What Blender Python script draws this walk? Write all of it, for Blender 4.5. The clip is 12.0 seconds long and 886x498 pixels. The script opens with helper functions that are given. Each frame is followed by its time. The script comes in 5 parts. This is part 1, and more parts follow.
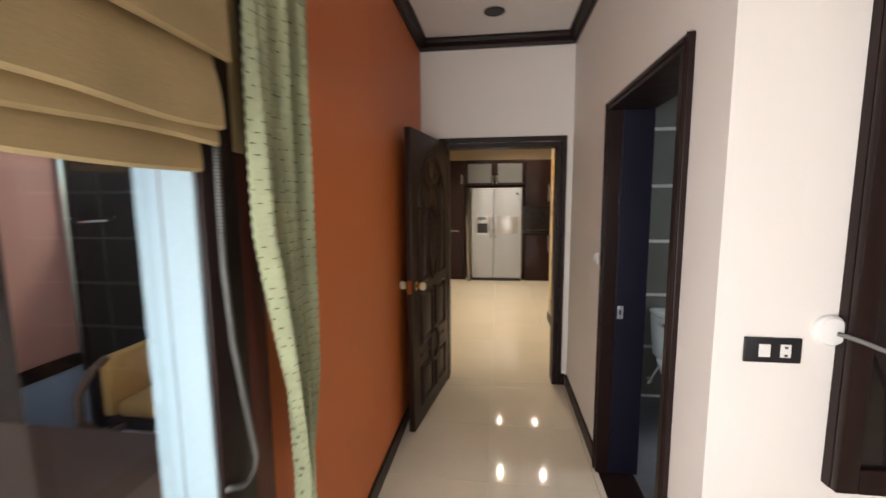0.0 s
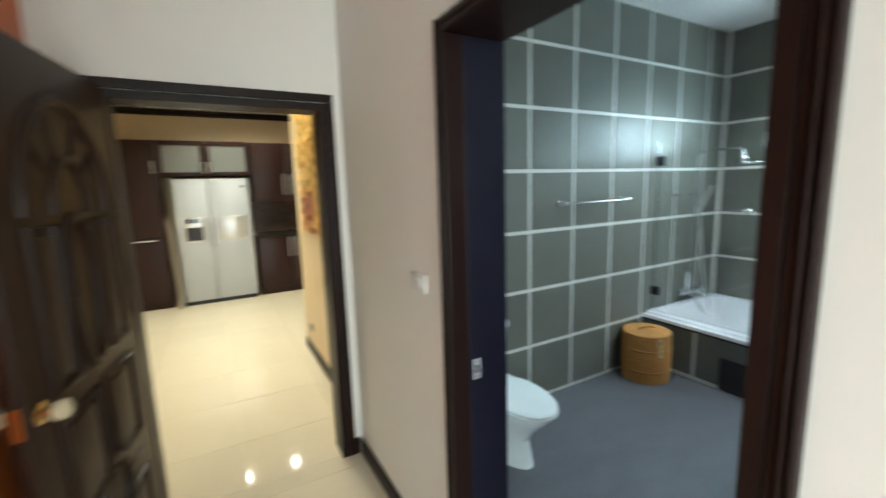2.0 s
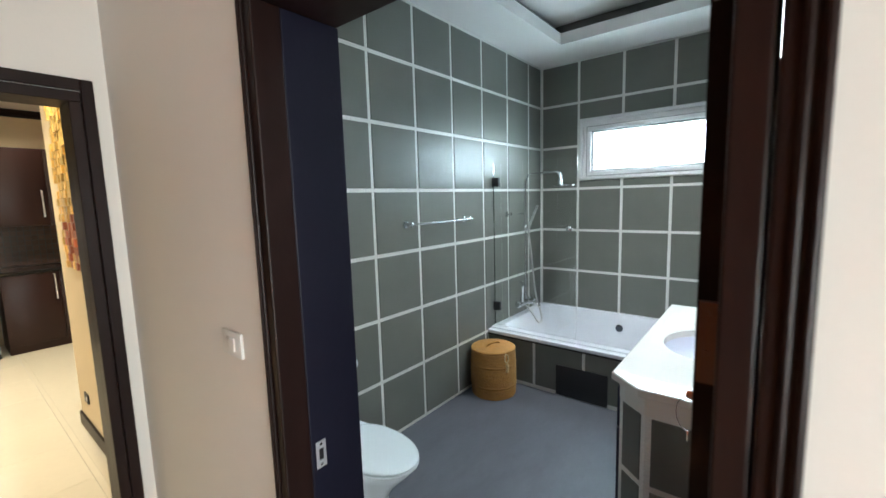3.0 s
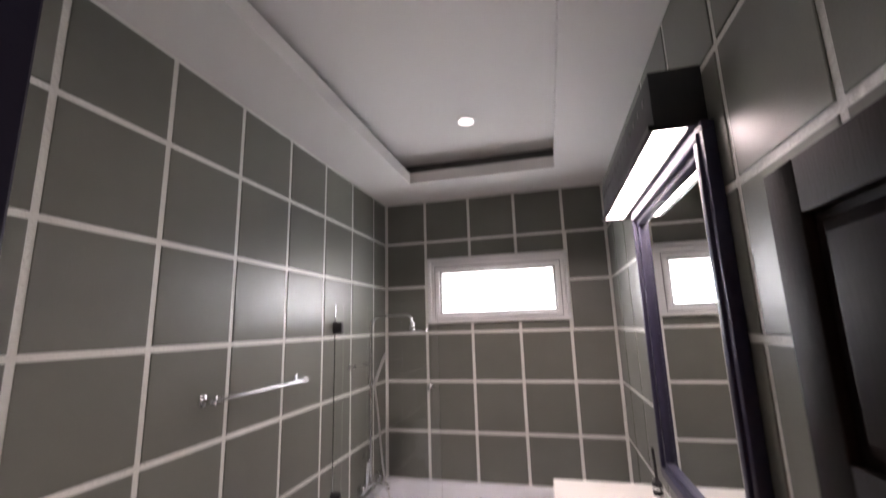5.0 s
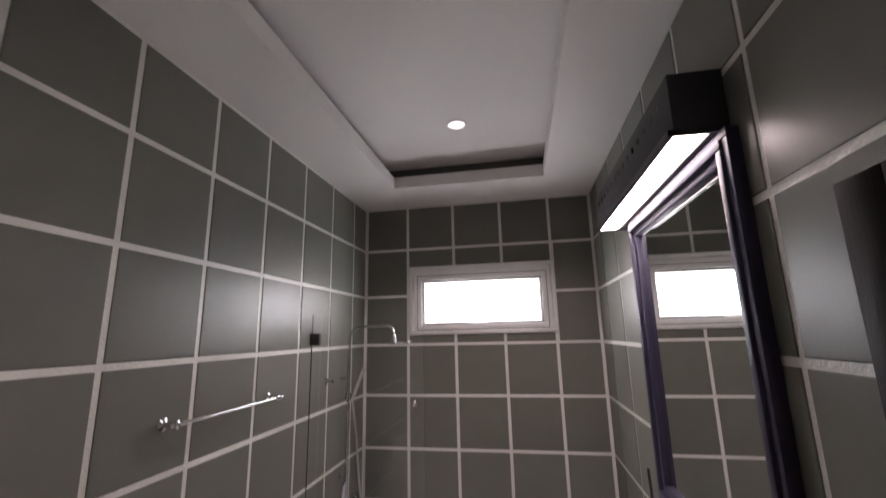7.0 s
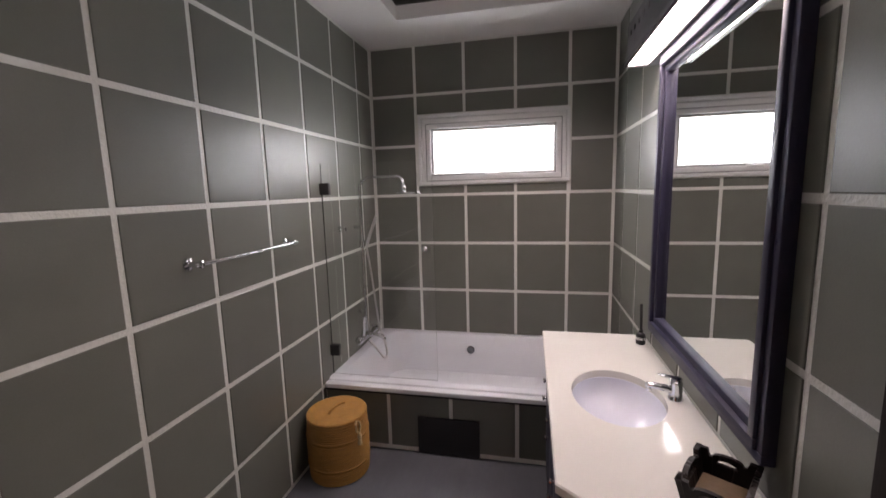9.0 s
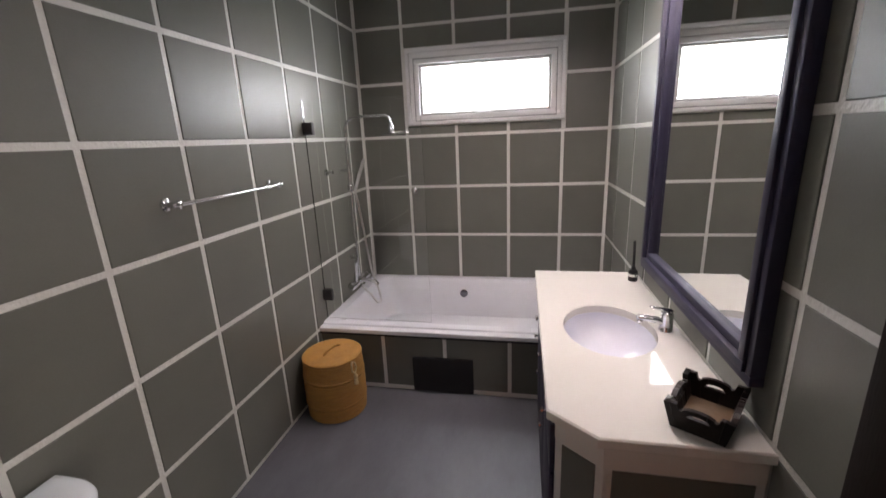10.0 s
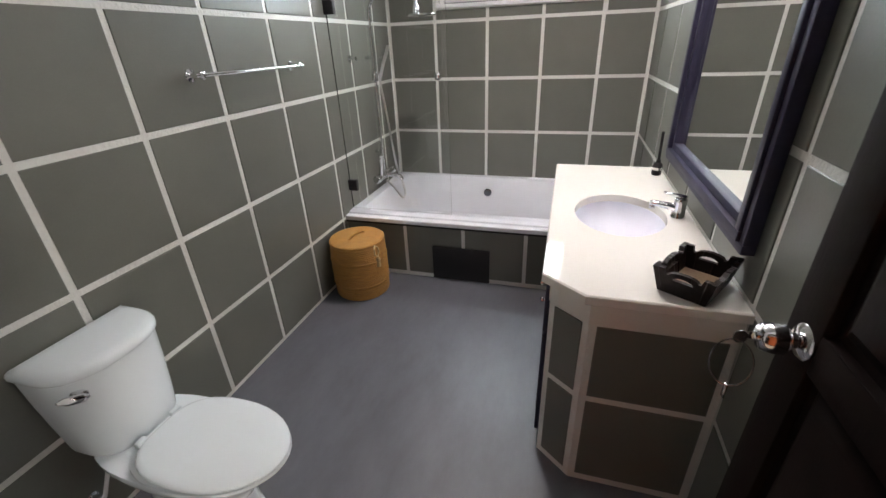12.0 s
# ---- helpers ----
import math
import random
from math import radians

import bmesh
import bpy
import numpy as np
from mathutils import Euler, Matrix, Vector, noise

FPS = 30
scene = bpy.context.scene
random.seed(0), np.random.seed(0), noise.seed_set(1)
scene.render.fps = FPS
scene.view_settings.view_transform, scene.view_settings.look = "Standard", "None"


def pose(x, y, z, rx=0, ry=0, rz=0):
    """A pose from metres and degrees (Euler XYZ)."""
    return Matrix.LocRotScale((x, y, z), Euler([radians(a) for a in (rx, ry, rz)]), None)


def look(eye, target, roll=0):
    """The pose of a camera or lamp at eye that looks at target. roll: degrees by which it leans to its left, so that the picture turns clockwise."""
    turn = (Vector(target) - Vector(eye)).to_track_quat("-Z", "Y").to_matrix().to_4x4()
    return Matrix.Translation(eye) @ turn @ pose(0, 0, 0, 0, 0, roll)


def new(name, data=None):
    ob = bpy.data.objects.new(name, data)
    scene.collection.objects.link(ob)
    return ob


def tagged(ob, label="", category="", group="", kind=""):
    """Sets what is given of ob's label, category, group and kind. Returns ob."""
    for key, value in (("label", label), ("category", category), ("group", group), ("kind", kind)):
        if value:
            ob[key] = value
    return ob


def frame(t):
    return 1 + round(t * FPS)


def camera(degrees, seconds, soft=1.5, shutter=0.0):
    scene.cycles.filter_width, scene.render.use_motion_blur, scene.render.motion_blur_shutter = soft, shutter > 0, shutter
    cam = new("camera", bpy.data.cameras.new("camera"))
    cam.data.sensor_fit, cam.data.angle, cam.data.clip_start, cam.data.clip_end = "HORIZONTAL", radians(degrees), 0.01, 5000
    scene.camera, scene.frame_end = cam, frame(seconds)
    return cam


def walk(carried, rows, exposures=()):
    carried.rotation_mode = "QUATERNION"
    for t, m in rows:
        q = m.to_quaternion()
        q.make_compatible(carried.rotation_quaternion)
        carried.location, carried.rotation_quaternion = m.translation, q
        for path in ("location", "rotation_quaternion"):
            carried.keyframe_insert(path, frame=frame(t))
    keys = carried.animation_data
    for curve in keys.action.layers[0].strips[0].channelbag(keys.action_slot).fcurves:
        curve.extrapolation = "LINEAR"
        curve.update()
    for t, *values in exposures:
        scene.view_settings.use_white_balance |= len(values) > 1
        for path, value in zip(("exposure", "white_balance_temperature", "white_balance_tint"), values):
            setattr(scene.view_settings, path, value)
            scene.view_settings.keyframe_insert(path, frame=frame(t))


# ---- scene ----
cam = camera(94.1, 12.0, shutter=0.5)
PATH = [
    (0, (-1.944, -3.501, 1.671), (-2.206, -1.533, 1.43), -0.45),
    (0.5, (-2.063, -3.126, 1.674), (-2.037, -1.148, 1.379), -2.16),
    (1, (-2.107, -2.817, 1.647), (-2.027, -0.844, 1.329), -1.11),
    (1.5, (-2.079, -2.538, 1.656), (-1.857, -0.57, 1.378), 0.0),
    (1.8, (-2.106, -2.348, 1.713), (-1.401, -0.504, 1.395), 0.54),
    (2, (-2.024, -2.303, 1.673), (-1.058, -0.578, 1.371), -1.76),
    (2.2, (-1.996, -2.249, 1.692), (-0.798, -0.682, 1.365), -1.9),
    (2.5, (-1.974, -2.162, 1.686), (-0.546, -0.803, 1.35), -1.71),
    (3, (-1.842, -2.06, 1.69), (-0.296, -0.813, 1.45), -1.66),
    (3.2, (-1.797, -2.018, 1.705), (-0.259, -0.76, 1.485), -1.28),
    (4.8, (-1.382, -1.598, 1.813), (0.539, -1.086, 2.039), -1.7),
    (5, (-1.348, -1.561, 1.819), (0.559, -1.083, 2.187), -1.7),
    (5.5, (-1.299, -1.475, 1.849), (0.51, -1.122, 2.627), -2.8),
    (6, (-1.29, -1.448, 1.86), (0.494, -1.12, 2.703), -2.2),
    (6.5, (-1.269, -1.448, 1.857), (0.582, -1.097, 2.527), -1.9),
    (7, (-1.234, -1.439, 1.849), (0.693, -1.088, 2.252), -1.3),
    (7.5, (-1.205, -1.441, 1.842), (0.749, -1.063, 2.035), -1.0),
    (7.7, (-1.199, -1.438, 1.841), (0.761, -1.057, 1.959), -1.1),
    (9.3, (-1.167, -1.445, 1.781), (0.758, -1.031, 1.429), -1.9),
    (9.5, (-1.148, -1.446, 1.763), (0.771, -1.045, 1.37), -2.2),
    (10, (-1.136, -1.444, 1.732), (0.756, -1.054, 1.215), -2.5),
    (10.5, (-1.118, -1.444, 1.68), (0.73, -1.049, 1.025), -2.8),
    (11, (-1.109, -1.45, 1.647), (0.665, -0.984, 0.849), -2.6),
    (11.5, (-1.143, -1.509, 1.609), (0.567, -1.0, 0.705), -2.0),
    (12, (-1.226, -1.554, 1.599), (0.485, -1.027, 0.707), -2.4),
]
EXPOSURES = [(0.0, 0.08, 6200, 11), (0.5, 0.12, 6100, 9), (1.0, 0.42, 6000, 5), (1.5, 0.68, 5700, -3), (2.0, 0.72, 5600, -7), (2.5, 0.68, 5700, -4), (3.0, 0.78, 5800, 0), (4.0, 0.4, 6700, 16), (5.0, 0.3, 7300, 29), (5.5, 0.0, 7300, 29), (6.0, 0.12, 7300, 29), (7.0, -0.17, 7300, 30), (7.5, -0.12, 7300, 29), (9.5, 0.02, 7300, 26), (10.5, 0.35, 7100, 22), (12.0, 0.6, 6900, 15)]
walk(cam, [(t, look(eye, target, roll)) for t, eye, target, roll in PATH], EXPOSURES)

# ---- world, lights, exposure ----
world = bpy.data.worlds.new("sky_world")
scene.world = world
world.use_nodes = True
wn = world.node_tree
sky = wn.nodes.new("ShaderNodeTexSky")
sky.sky_type, sky.sun_disc = "NISHITA", False
sky.sun_elevation, sky.sun_rotation = radians(46), radians(52)
wn.links.new(sky.outputs[0], wn.nodes["Background"].inputs[0])
wn.nodes["Background"].inputs[1].default_value = 0.15


def lamp(name, kind, m, energy, color=(1, 1, 1), size=0.1, size_y=None, angle=120, blend=0.6):
    d = bpy.data.lights.new(name, kind)
    d.energy, d.color = energy, color
    if kind == "AREA":
        d.size = size
        if size_y:
            d.shape, d.size_y = "RECTANGLE", size_y
    elif kind == "SUN":
        d.angle = radians(size)
    else:
        d.shadow_soft_size = size
    if kind == "SPOT":
        d.spot_size, d.spot_blend = radians(angle), blend
    ob = new(name, d)
    ob.matrix_world = m
    return ob


DAY = (0.74, 0.90, 1.0)
WARM = (1.0, 0.85, 0.64)
lamp("sun", "SUN", look((9, 7, 12), (0, 0, 0)), 1.2, (1, 0.95, 0.88), 4)
lamp("bath_window_light", "AREA", look((2.60, -1.09, 2.13), (0.6, -1.0, 1.2)), 11, DAY, 1.0, 0.36)
lamp("blind_window_light", "AREA", look((-2.60, -3.86, 1.15), (-1.0, -2.2, 1.35)), 28, (1.0, 0.95, 0.88), 0.8, 1.0)
# added fill from behind the camera, before an assumed, unseen window
lamp("room_fill_light", "AREA", look((-2.05, -5.75, 1.7), (-1.65, 0, 1.3)), 40, (1.0, 0.95, 0.88), 1.1, 1.5)
for kx, ky, ke in ((-1.87, 2.75, 118), (-1.20, 2.75, 86), (-1.88, 4.30, 30), (-1.20, 4.30, 30), (-3.6, 2.4, 70)):
    lamp("kitchen_lamp", "SPOT", pose(kx, ky, 2.875), ke, WARM, 0.010, angle=150, blend=0.9)
lamp("art_lamp", "SPOT", look((-1.6, 1.3, 2.84), (-1.27, 1.3, 1.7)), 42, WARM, 0.04, angle=90)
lamp("bath_lamp_near", "SPOT", pose(-0.20, -1.08, 3.243), 4, (1, 0.95, 0.97), 0.05, angle=104, blend=0.8)
lamp("bath_lamp_far", "SPOT", pose(1.36, -1.08, 3.243), 104, (1, 0.96, 0.95), 0.05, angle=118, blend=0.8)

# ---- materials ----


def mat(name, col, rough=0.5, metal=0.0, var=0.12, vscale=4.0, grain=90.0, gvar=0.06, bump=0.03, rand=0.0, coat=0.0,
        stretch=(1, 1, 1), spec=0.5, rvar=0.08):
    """A surface with blotches, fine grain, a little relief, and tone that differs from piece to piece."""
    m = bpy.data.materials.new(name)
    m.use_nodes = True
    t = m.node_tree
    n, li = t.nodes, t.links
    b = n["Principled BSDF"]
    tc, oi = n.new("ShaderNodeTexCoord"), n.new("ShaderNodeObjectInfo")
    mp = n.new("ShaderNodeMapping")
    mp.inputs["Scale"].default_value = stretch
    off = n.new("ShaderNodeVectorMath")
    off.operation = "MULTIPLY_ADD"
    off.inputs[1].default_value = (13.1, 7.7, 5.3)
    cmb = n.new("ShaderNodeCombineXYZ")
    for i in range(3):
        li.new(oi.outputs["Random"], cmb.inputs[i])
    li.new(cmb.outputs[0], off.inputs[0])
    li.new(tc.outputs["Object"], off.inputs[2])
    li.new(off.outputs[0], mp.inputs[0])
    n1, n2 = n.new("ShaderNodeTexNoise"), n.new("ShaderNodeTexNoise")
    n1.inputs["Scale"].default_value, n1.inputs["Detail"].default_value = vscale, 5
    n2.inputs["Scale"].default_value, n2.inputs["Detail"].default_value = grain, 3
    for q in (n1, n2):
        li.new(mp.outputs[0], q.inputs["Vector"])

    def math_node(op, a, c, d=None):
        q = n.new("ShaderNodeMath")
        q.operation = op
        for i, v in enumerate((a, c, d)):
            if v is None:
                continue
            if isinstance(v, (int, float)):
                q.inputs[i].default_value = v
            else:
                li.new(v, q.inputs[i])
        return q.outputs[0]

    k = math_node("MULTIPLY_ADD", n1.outputs[0], 2 * var, 1 - var)
    k = math_node("ADD", k, math_node("MULTIPLY_ADD", n2.outputs[0], 2 * gvar, -gvar))
    if rand:
        k = math_node("ADD", k, math_node("MULTIPLY_ADD", oi.outputs["Random"], 2 * rand, -rand))
    sc = n.new("ShaderNodeVectorMath")
    sc.operation = "SCALE"
    sc.inputs[0].default_value = col
    li.new(k, sc.inputs["Scale"])
    li.new(sc.outputs[0], b.inputs["Base Color"])
    r = math_node("MULTIPLY_ADD", n1.outputs[0], 2 * rvar, rough - rvar)
    li.new(r, b.inputs["Roughness"])
    b.inputs["Metallic"].default_value = metal
    b.inputs["Specular IOR Level"].default_value = spec
    b.inputs["Coat Weight"].default_value = coat
    b.inputs["Coat Roughness"].default_value = 0.08
    if bump:
        bp = n.new("ShaderNodeBump")
        bp.inputs["Strength"].default_value, bp.inputs["Distance"].default_value = bump, 0.01
        mix = math_node("ADD", n2.outputs[0], math_node("MULTIPLY", n1.outputs[0], 0.7))
        li.new(mix, bp.inputs["Height"])
        li.new(bp.outputs[0], b.inputs["Normal"])
    return m


def glow(name, col, strength):
    m = bpy.data.materials.new(name)
    m.use_nodes = True
    b = m.node_tree.nodes["Principled BSDF"]
    b.inputs["Base Color"].default_value = (*col, 1)
    b.inputs["Emission Color"].default_value = (*col, 1)
    b.inputs["Emission Strength"].default_value = strength
    return m


def clear_glass(name, tint=(1, 1, 1), rough=0.0):
    m = bpy.data.materials.new(name)
    m.use_nodes = True
    b = m.node_tree.nodes["Principled BSDF"]
    b.inputs["Base Color"].default_value = (*tint, 1)
    b.inputs["Transmission Weight"].default_value = 1
    b.inputs["Roughness"].default_value = rough
    b.inputs["IOR"].default_value = 1.45
    return m


M_TILE = mat("tile_glaze", (0.147, 0.151, 0.129), 0.39, spec=0.5, var=0.15, vscale=3.2, grain=140, gvar=0.05, bump=0.035, rand=0.05)
M_GROUT = mat("grout", (0.70, 0.70, 0.66), 0.33, var=0.09, vscale=5, grain=75, gvar=0.05, bump=0.45)
M_BFLOOR = mat("bath_floor_coating", (0.108, 0.112, 0.128), 0.42, var=0.32, vscale=3.2, grain=22, gvar=0.09, bump=0.04, stretch=(1, 2.2, 1), rvar=0.14)
M_WHITE = mat("white_paint", (0.78, 0.75, 0.71), 0.6, var=0.03, vscale=1.2, grain=160, gvar=0.015, bump=0.03)
M_CEIL = mat("ceiling_paint", (0.78, 0.76, 0.74), 0.75, var=0.03, vscale=1.5, grain=150, gvar=0.015, bump=0.02)
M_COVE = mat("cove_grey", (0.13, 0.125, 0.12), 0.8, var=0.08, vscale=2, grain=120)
M_ORANGE = mat("orange_paint", (0.56, 0.14, 0.029), 0.5, var=0.06, vscale=1.0, grain=140, gvar=0.02, bump=0.03)
M_BEIGE = mat("beige_paint", (0.70, 0.56, 0.36), 0.6, var=0.04, vscale=1.2, grain=150, gvar=0.02, bump=0.03)
M_DARKWOOD = mat("dark_wood", (0.015, 0.007, 0.006), 0.40, spec=0.2, var=0.35, vscale=3, grain=40, gvar=0.2, bump=0.06, stretch=(6, 6, 0.7))
M_LEAF = mat("bath_door_wood", (0.013, 0.008, 0.007), 0.60, spec=0.08, var=0.35, vscale=3, grain=40, gvar=0.2, bump=0.06, stretch=(6, 6, 0.7))
M_DOORWOOD = mat("door_wood", (0.027, 0.013, 0.008), 0.42, spec=0.25, var=0.35, vscale=3, grain=40, gvar=0.2, bump=0.06, stretch=(6, 6, 0.7))
M_CABWOOD = mat("cabinet_wood", (0.020, 0.007, 0.006), 0.34, spec=0.3, var=0.25, vscale=4, grain=60, gvar=0.15, bump=0.03, stretch=(4, 4, 0.6))
M_HFLOOR = mat("cream_floor_tile", (0.66, 0.58, 0.45), 0.045, var=0.05, vscale=2.2, grain=30, gvar=0.03, bump=0.004, rand=0.02, rvar=0.015)
M_PORCELAIN = mat("porcelain", (0.74, 0.79, 0.815), 0.08, var=0.015, vscale=3, grain=30, gvar=0.01, bump=0.0, rvar=0.02)
M_ACRYLIC = mat("tub_acrylic", (0.74, 0.75, 0.79), 0.14, var=0.02, vscale=3, grain=40, gvar=0.01, bump=0.0, rvar=0.03)
M_COUNTER = mat("counter_stone", (0.76, 0.735, 0.685), 0.045, var=0.03, vscale=5, grain=150, gvar=0.03, bump=0.003, rvar=0.015)
M_CHROME = mat("chrome", (0.80, 0.80, 0.82), 0.10, 1.0, var=0.03, vscale=10, grain=80, gvar=0.02, bump=0.0, rvar=0.03)
M_BRASS = mat("brass", (0.72, 0.48, 0.20), 0.18, 1.0, var=0.05, vscale=20, grain=90, gvar=0.03, bump=0.0, rvar=0.05)
M_STEEL = mat("brushed_steel", (0.62, 0.61, 0.60), 0.34, 1.0, var=0.05, vscale=3, grain=60, gvar=0.05, bump=0.01, stretch=(1, 1, 14))
M_FRIDGE = mat("fridge_steel", (0.44, 0.46, 0.50), 0.5, 0.35, var=0.04, vscale=2, grain=60, gvar=0.03, bump=0.006, stretch=(1, 1, 10))
M_DULLSTEEL = mat("dull_chrome", (0.20, 0.20, 0.22), 0.25, 1.0, var=0.1, vscale=20, bump=0.0)
M_NAVY = mat("navy_frame_paint", (0.030, 0.028, 0.058), 0.46, spec=0.35, var=0.15, vscale=8, grain=70, gvar=0.08, bump=0.04)
M_BLACK = mat("black_metal", (0.012, 0.011, 0.013), 0.45, var=0.15, vscale=8, grain=90, gvar=0.08, bump=0.03)
M_WICKER = mat("tan_wicker", (0.42, 0.205, 0.048), 0.55, var=0.34, vscale=14, grain=110, gvar=0.32, bump=0.6, stretch=(1, 1, 6))
M_ROPE = mat("cream_rope", (0.62, 0.46, 0.26), 0.8, var=0.15, vscale=30, grain=200, gvar=0.1, bump=0.2)
M_TRAYWOOD = mat("ebony_wood", (0.012, 0.007, 0.006), 0.42, spec=0.22, var=0.4, vscale=14, grain=80, gvar=0.2, bump=0.15)
M_TRAYBASE = mat("tray_base_wood", (0.17, 0.11, 0.065), 0.5, var=0.25, vscale=18, grain=90, gvar=0.12, bump=0.1)
M_PLASTIC = mat("white_plastic", (0.78, 0.78, 0.77), 0.35, var=0.02, vscale=8, grain=100, gvar=0.01, bump=0.0)
M_UPVC = mat("white_window_frame", (0.80, 0.80, 0.80), 0.32, var=0.03, vscale=6, grain=80, gvar=0.02, bump=0.0)
M_CURTAIN = mat("woven_curtain", (0.31, 0.335, 0.205), 0.85, var=0.22, vscale=9, grain=190, gvar=0.12, bump=0.3)
# burgundy of the orange wall in shade beside the curtain
M_SHADED_ORANGE = mat("shaded_orange_wall", (0.075, 0.017, 0.012), 0.45, spec=0.3, var=0.3, vscale=3, grain=40, gvar=0.15, bump=0.05, stretch=(6, 6, 0.7))
# dark wood with the bathroom's bluish reflection put into the base colour
M_LINING = mat("rebate_blue_reflection", (0.010, 0.010, 0.021), 0.45, spec=0.2, var=0.15, vscale=8, grain=70, gvar=0.08, bump=0.04)
# white porcelain; the ceiling's bluish reflection is tinted into the colour
M_SINK = mat("sink_porcelain_blue_reflection", (0.75, 0.76, 0.84), 0.06, var=0.015, vscale=3, grain=30, gvar=0.01, bump=0.0, rvar=0.02)
# grey of the shaded gaps between the window's frame steps
M_GAP_SHADE = mat("gap_shade_grey", (0.30, 0.30, 0.31), 0.6, var=0.06, vscale=10, bump=0.0)
M_THREAD = mat("dark_thread", (0.05, 0.035, 0.02), 0.9, var=0.1)
M_BLIND = mat("blind_fabric", (0.40, 0.30, 0.15), 0.8, var=0.3, vscale=5, grain=180, gvar=0.1, bump=0.2)
M_CORD = mat("grey_cord", (0.15, 0.15, 0.145), 0.5, var=0.1, vscale=40)
M_CUSHION = mat("yellow_fabric", (0.62, 0.42, 0.12), 0.85, var=0.15, vscale=10, grain=160, bump=0.2)
M_DECK = mat("brown_deck", (0.13, 0.085, 0.045), 0.6, var=0.25, vscale=4, bump=0.08)
M_PINK = mat("pink_render", (0.66, 0.38, 0.28), 0.8, var=0.08, vscale=2, bump=0.1)
M_PALEBLUE = mat("pale_blue_paint", (0.34, 0.46, 0.52), 0.6, var=0.06, vscale=3)
M_FROST = mat("frosted_cabinet_glass", (0.17, 0.175, 0.175), 0.35, var=0.05, vscale=4, bump=0.0)
M_ART = mat("golden_mosaic", (0.72, 0.47, 0.14), 0.32, var=0.45, vscale=9, grain=45, gvar=0.35, bump=0.4, rand=0.35)
M_ARTRED = mat("copper_mosaic", (0.42, 0.13, 0.06), 0.4, var=0.4, vscale=11, grain=45, gvar=0.3, bump=0.4, rand=0.3)
M_BACKSPLASH = mat("brown_mosaic", (0.07, 0.035, 0.025), 0.2, var=0.3, vscale=12, grain=60, bump=0.1, rand=0.2)
M_COPPER = mat("hinge_copper", (0.13, 0.075, 0.055), 0.5, 0.2, var=0.2, vscale=20)
M_IVORY = mat("ivory_knob", (0.72, 0.62, 0.42), 0.2, var=0.06, vscale=20)
M_GLASS = clear_glass("clear_glass", (0.985, 0.995, 0.99))
M_DARKGLASS = mat("dark_panel_glass", (0.010, 0.008, 0.008), 0.10, var=0.2, vscale=2, bump=0.0)
M_LAMP = glow("lamp_diffuser", (1.0, 0.97, 0.98), 21)
M_BULB = glow("lamp_bulb", (1.0, 0.96, 0.98), 9)
M_DIM = glow("lamp_bulb_dim", (1.0, 0.98, 0.96), 1.6)
M_WARMBULB = glow("lamp_bulb_warm", (1.0, 0.80, 0.55), 3)
M_SKYGLOW = glow("overcast_backdrop", (0.88, 0.96, 1.0), 6.5)
M_MIRROR = bpy.data.materials.new("mirror_silver")
M_MIRROR.use_nodes = True
mb = M_MIRROR.node_tree.nodes["Principled BSDF"]
mb.inputs["Metallic"].default_value, mb.inputs["Roughness"].default_value = 1.0, 0.01
mb.inputs["Base Color"].default_value = (0.86, 0.88, 0.87, 1)

# ---- mesh helpers ----


def link(name, bm, material, smooth=False):
    bmesh.ops.recalc_face_normals(bm, faces=bm.faces)
    me = bpy.data.meshes.new(name)
    bm.to_mesh(me)
    bm.free()
    if smooth:
        for p in me.polygons:
            p.use_smooth = True
    me.materials.append(material)
    return new(name, me)


def smooth_by_angle(ob, degrees=35):
    me = ob.data
    me.polygons.foreach_set("use_smooth", [True] * len(me.polygons))
    me.set_sharp_from_angle(angle=radians(degrees))
    return ob


def part(name, bm, material, parent, label="", smooth=True):
    ob = link(name, bm, material)
    if smooth:
        smooth_by_angle(ob)
    ob.parent = parent
    ob.matrix_parent_inverse = parent.matrix_world.inverted()
    if label:
        ob["label"] = label
    return ob


def empty(name, x, y, z, label, category, group="", kind=""):
    ob = new(name)
    ob.empty_display_size = 0.05
    ob.matrix_world = pose(x, y, z)
    bpy.context.view_layer.update()
    return tagged(ob, label, category, group, kind)


def box(bm, x0, x1, y0, y1, z0, z1, bevel=0.0):
    v = [bm.verts.new(p) for p in ((x0, y0, z0), (x1, y0, z0), (x1, y1, z0), (x0, y1, z0),
                                   (x0, y0, z1), (x1, y0, z1), (x1, y1, z1), (x0, y1, z1))]
    fs = [bm.faces.new([v[i] for i in q]) for q in
          ((3, 2, 1, 0), (4, 5, 6, 7), (0, 1, 5, 4), (1, 2, 6, 5), (2, 3, 7, 6), (3, 0, 4, 7))]
    if bevel:
        es = list({e for f in fs for e in f.edges})
        bmesh.ops.bevel(bm, geom=es, offset=bevel, segments=2, affect="EDGES", profile=0.5)
    return bm


def bx(x0, x1, y0, y1, z0, z1, bevel=0.0):
    return box(bmesh.new(), x0, x1, y0, y1, z0, z1, bevel)


def loft(bm, loops, cap0=True, cap1=True):
    rings = [[bm.verts.new(p) for p in lp] for lp in loops]
    n = len(rings[0])
    for a, b in zip(rings, rings[1:]):
        for i in range(n):
            bm.faces.new((a[i], a[(i + 1) % n], b[(i + 1) % n], b[i]))
    if cap0:
        bm.faces.new(rings[0][::-1])
    if cap1:
        bm.faces.new(rings[-1])
    return bm


